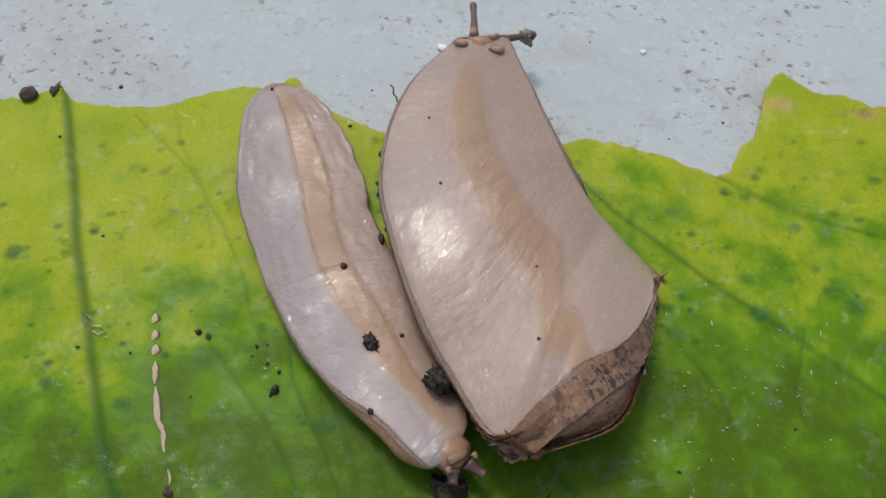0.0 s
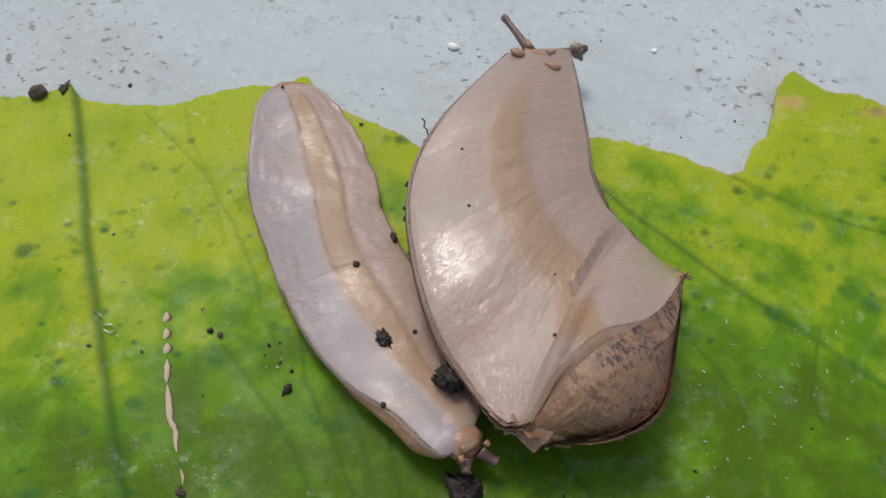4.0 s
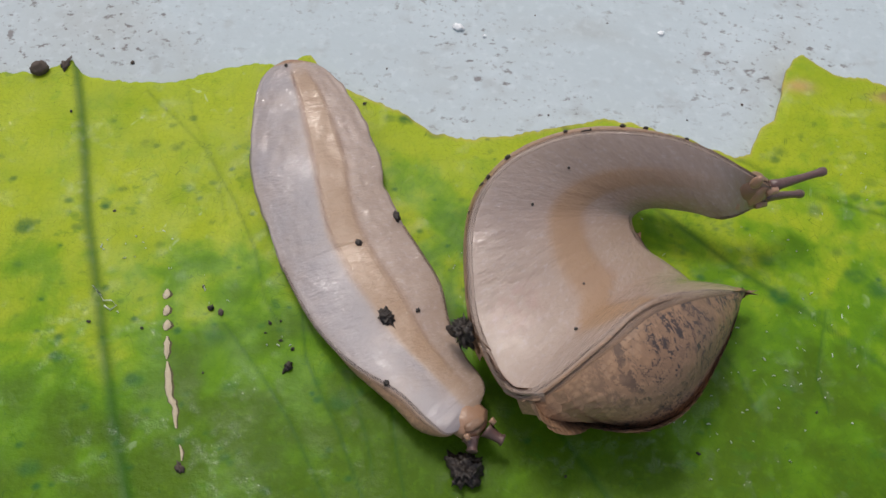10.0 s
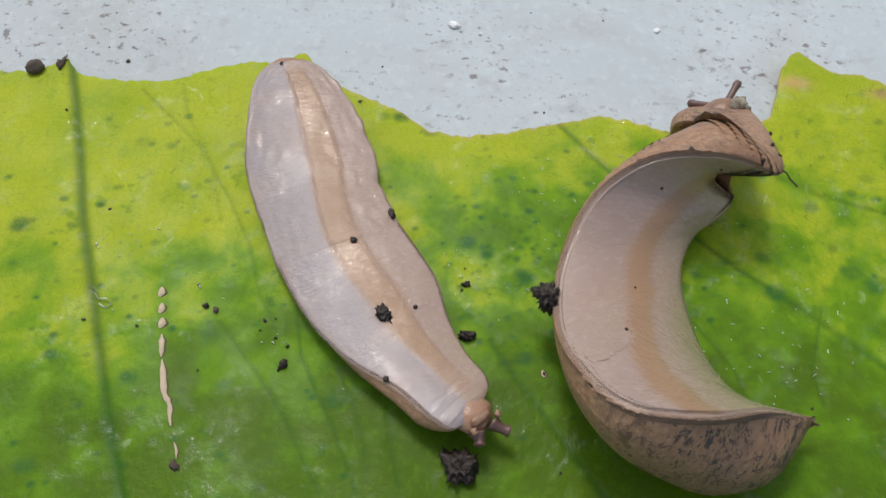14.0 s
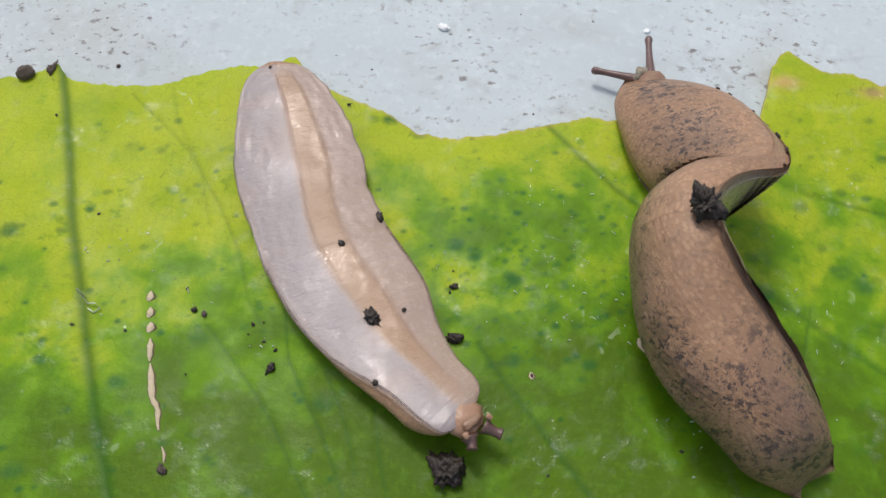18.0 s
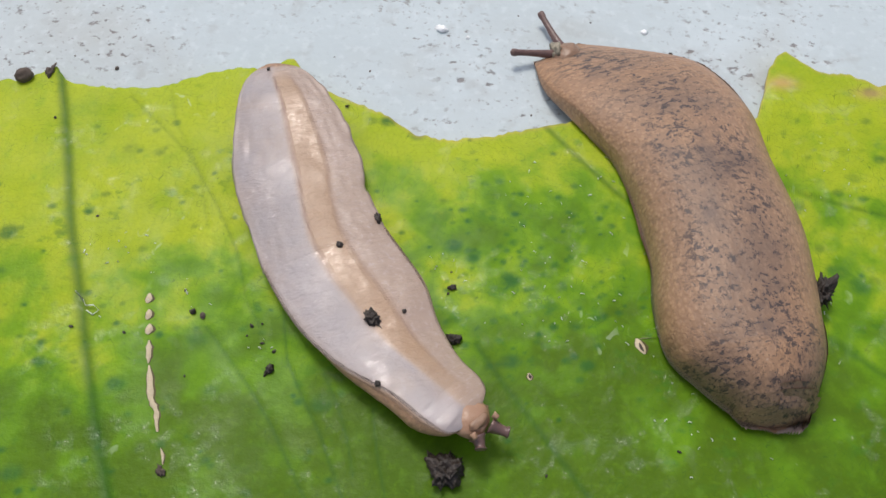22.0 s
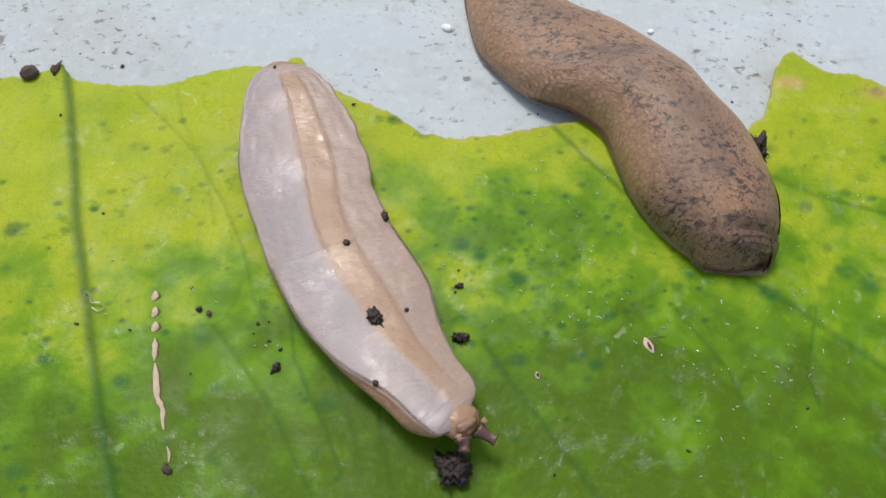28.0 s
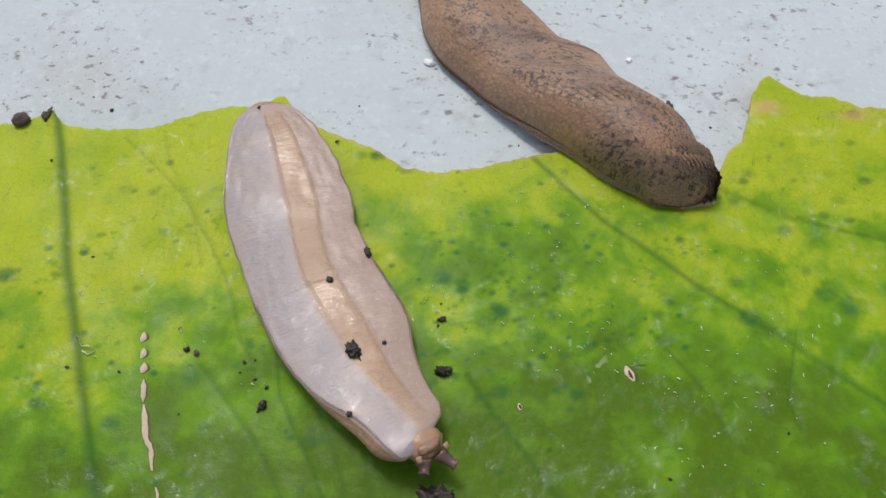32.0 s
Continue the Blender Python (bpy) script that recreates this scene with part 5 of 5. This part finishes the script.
def belly_form(t):
    return BELLY_FORM


# the slug on its back keeps its shape but for its front, which stretches and bends
belly_slug = tagged(new("slug"), "pale slug lying on its back, wet sole upward", "slug", "slugs on the leaf")
BELLY_PLUS, BELLY_MINUS = (np.array(s) for s in BELLY[0][1:])
BELLY_FORM = Form(flank=0.9, tuck=0.6)
inset = np.linspace(0, 1, len(BELLY_PLUS))
inset = np.clip((inset - 0.70) / 0.12, 0, 1) * np.clip((0.99 - inset) / 0.10, 0, 1)
BELLY_MINUS = BELLY_MINUS + inset[:, None] * (BELLY_PLUS - BELLY_MINUS) / np.linalg.norm(BELLY_PLUS - BELLY_MINUS, axis=1, keepdims=True)
BELLY_PLUS, BELLY_MINUS = rounded(BELLY_PLUS, BELLY_MINUS, 0.7, 0.85)
EVEN = np.linspace(0.004, 0.996, ALONG)
belly_body = build_body("body", belly_slug, BELLY_PLUS, BELLY_MINUS, BELLY_FORM, 0.0, 0.56, 130, 1.0)
belly_us = EVEN[EVEN > 0.53]
belly_vs, belly_skin = build_patches(belly_slug, 1.0, belly_us, [(BELLY_PLUS, BELLY_MINUS, BELLY_FORM)], [(BELLY_PLUS, BELLY_MINUS, BELLY_FORM)])
belly_face = build_face(belly_slug, 1.0, {-1: 0.2, 1: 0.32}, 0.5, 0.75, 1.3, 0.5)

crawler = tagged(new("slug"), "mottled brown slug that rights itself and crawls off", "slug", "slugs on the leaf")
crawler_us = EVEN
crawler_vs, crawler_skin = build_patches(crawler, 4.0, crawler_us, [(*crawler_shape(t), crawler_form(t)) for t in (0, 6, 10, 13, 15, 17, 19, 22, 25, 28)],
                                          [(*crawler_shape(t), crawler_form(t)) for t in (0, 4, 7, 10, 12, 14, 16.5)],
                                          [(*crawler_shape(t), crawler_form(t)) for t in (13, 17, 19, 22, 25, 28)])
crawler_face = build_face(crawler, 4.0, {-1: 1.1, 1: 1.15}, 0.42)
tip_horn = [ob for ob, _, hand in crawler_face if hand == -1][0]

# ---- crumbs that stick to the slugs and go with them ----
def belly_margins(t):
    """The margins of the slug on its back at t: only its front gives way."""
    dx, dy = (float(np.interp(t, [f[0] for f in FRONT], [f[k] for f in FRONT])) for k in (1, 2))
    u = np.linspace(0, 1, len(BELLY_PLUS))
    k = (np.clip((u - 0.52) / 0.48, 0, 1) ** 1.4)[:, None] * np.array([dx, dy, 0.0])
    return BELLY_PLUS + k, BELLY_MINUS + k


riders = []


def rider(name, shape_at, path, v, radii, seed, material, label, category, knobs=2, off=(0, 0, 0.1), rough=0.4):
    ob = tagged(part(name, lump(radii, seed, rough + 0.3 * (knobs > 1), 3, knobs), material), label, category)
    riders.append((ob, shape_at, path, v, off))
    return ob


rider("soil_clod", crawler_shape, [(0, .42), (12, .435), (17, .45), (18, .41), (21, .325), (28, .31), (32, .31)], 0.27, (0.95, 1.2, 0.8), 31, SOIL,
      "jagged dark soil clod stuck to the slug's margin", "soil clod", 7, (0, 0, 0.7))
for k, (u, v, s) in enumerate(((.715, .28, .38), (.67, .285, .28), (.655, .28, .25), (.80, .27, .26), (.86, .25, .34), (.88, .22, .3), (.92, .26, .26), (.60, .28, .2))):
    rider("soil_grain", crawler_shape, [(0, u), (32, u)], v, (s * 0.75, s * 0.85, s * 0.6), 40 + k, SOIL, "dark soil grain stuck to the slug's back", "soil grain", 1)
for k, (u, v, s) in enumerate(((.62, .42, .13), (.33, .44, .14), (.40, .52, .1), (.75, .40, .12))):
    rider("soil_grain", crawler_shape, [(0, u), (32, u)], v, (s, s, s * 0.7), 50 + k, SOIL, "tiny black soil grain on the slug's sole", "soil grain", 0, (0, 0, 0.05))

for k, (u, v, radii, m, knobs, what) in enumerate((
        (.53, .458, (.28, .32, .2), SOIL, 0, "round black grain on the slug's foot band"),
        (.70, .51, (.55, .7, .35), SOIL, 4, "ragged dark soil crumb on the slug's sole"),
        (.71, .40, (.24, .2, .15), SOIL, 1, "tiny soil crumb on the slug's sole"),
        (.49, .30, (.3, .55, .2), SOIL, 3, "dark soil flake at the slug's margin"),
        (.03, .56, (.16, .2, .12), SOIL, 0, "tiny dark grain at the slug's tail"),
        (.81, .70, (.3, .3, .2), SOIL, 1, "dark soil grain at the slug's margin"))):
    rider("soil_crumb", belly_margins, [(0, u), (32, u)], v, radii, 80 + k, m, what, "soil crumb", knobs, (0, 0, 0.08))
tip_crumb = tagged(part("plant_crumb", lump((0.85, 0.8, 0.75), 77, 0.6, 2, 7), DEBRIS), "pale brown plant crumb stuck to a tentacle", "plant crumb")
twig = tagged(part("plant_fibre", tube([(0, 0, 0), (0.5, 0.3, 0.3), (1.0, 0.1, 0.5), (1.4, 0.5, 0.6), (1.8, 0.4, 0.9)], 0.07, None, 6), SOIL), "thin dark plant fibre stuck to the slug's margin", "plant fibre")
riders.append((twig, crawler_shape, [(0, .80), (11, .82), (12, .88), (16, .80), (32, .7)], 0.285, (0, 0, 0)))


def to_pose(at, turn):
    m = Matrix(np.asarray(turn).tolist()).to_4x4()
    m.translation = Vector([float(c) for c in at]) * MM
    return m


def face_pose(plus, minus, off):
    """The pose of a part of the face on a body with these margins."""
    _, mid, across, ahead, back = surface(plus, minus, [0.9, 0.985], [0.0])
    y = ahead[1] / np.linalg.norm(ahead[1])
    z = back[1] - (back[1] @ y) * y
    z /= np.linalg.norm(z)
    turn = np.stack([np.cross(y, z), y, z], 1)
    return to_pose(mid[1] + turn @ np.array(off), turn)


# how far the tentacles point apart: seconds, degrees
SPREAD = {-1: [(0, 60), (2, 52), (3.5, 50), (5.5, 24), (7, 6), (10, 8), (11, 42), (13, 46), (19, 32), (32, 40)],
          1: [(0, 8), (2, 34), (3.5, 52), (5.5, 20), (7, 3), (10, 8), (11, 42), (13, 46), (19, 32), (32, 40)]}
# how far the face turns from the body's line: seconds, degrees
YAW = [(0, 0), (13, 0), (14, 20), (16.5, 48), (17, 42), (18, 16), (19, 38), (20, 20), (21, 6), (22, 10), (25, 10), (32, 0)]
# how far the tentacles draw in: seconds, mm
DRAWN_IN = [(0, 0), (10, 0), (10.7, 2.8), (12, 3.0), (13, 4.2), (14, 3.0), (16.5, 1.0), (18, 0.6), (32, 0.6)]
RAISE = [(0, 0), (4, 0), (6, 28), (10, 28), (12, 10), (32, 10)]
CRUMB_SLIDES = [(0, 4.4), (4.5, 4.3), (7, 0.2), (32, 0.2)]


def at_time(table, t):
    return float(np.interp(t, [f[0] for f in table], [f[1] for f in table]))


def motions():
    times = [k * 0.5 for k in range(65)]
    for shape_at, form_at, us, vs, skin, face in ((belly_margins, belly_form, belly_us, belly_vs, belly_skin, belly_face),
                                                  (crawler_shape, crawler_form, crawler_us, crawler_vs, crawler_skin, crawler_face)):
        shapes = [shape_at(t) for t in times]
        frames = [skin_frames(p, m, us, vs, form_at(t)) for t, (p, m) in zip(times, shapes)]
        for ob, i, j in skin:
            walk(ob, [(t, to_pose(place[i, j], turn[i, j])) for t, (place, turn) in zip(times, frames)])
        for ob, off, hand in face:
            rows = [(t, face_pose(p, m, off) @ pose(0, 0, 0, 0, 0, at_time(YAW, t) if face is crawler_face else 0) @ pose(0, 0, 0, at_time(RAISE, t) if hand and face is crawler_face else 0, 0, -hand * (at_time(SPREAD[1 if hand > 0 else -1], t) if face is crawler_face else 16)))
                    for t, (p, m) in zip(times, shapes)]
            if abs(hand) == 1 and face is crawler_face:
                rows = [(t, m @ pose(0, -at_time(DRAWN_IN, t) * MM, 0)) for t, m in rows]
            walk(ob, rows)
            if ob is tip_horn:
                walk(tip_crumb, [(t, m @ pose(0, at_time(CRUMB_SLIDES, t) * MM, 0.3 * MM)) for t, m in rows])
    for ob, shape_at, path, v, off in riders:
        rows = []
        for t in times:
            p, m = shape_at(t)
            place, turn = skin_frames(p, m, [at_time(path, t)], [v], crawler_form(t) if shape_at is crawler_shape else BELLY_FORM)
            rows.append((t, to_pose(place[0, 0], turn[0, 0]) @ pose(off[0] * MM, off[1] * MM, off[2] * MM)))
        walk(ob, rows)


motions()
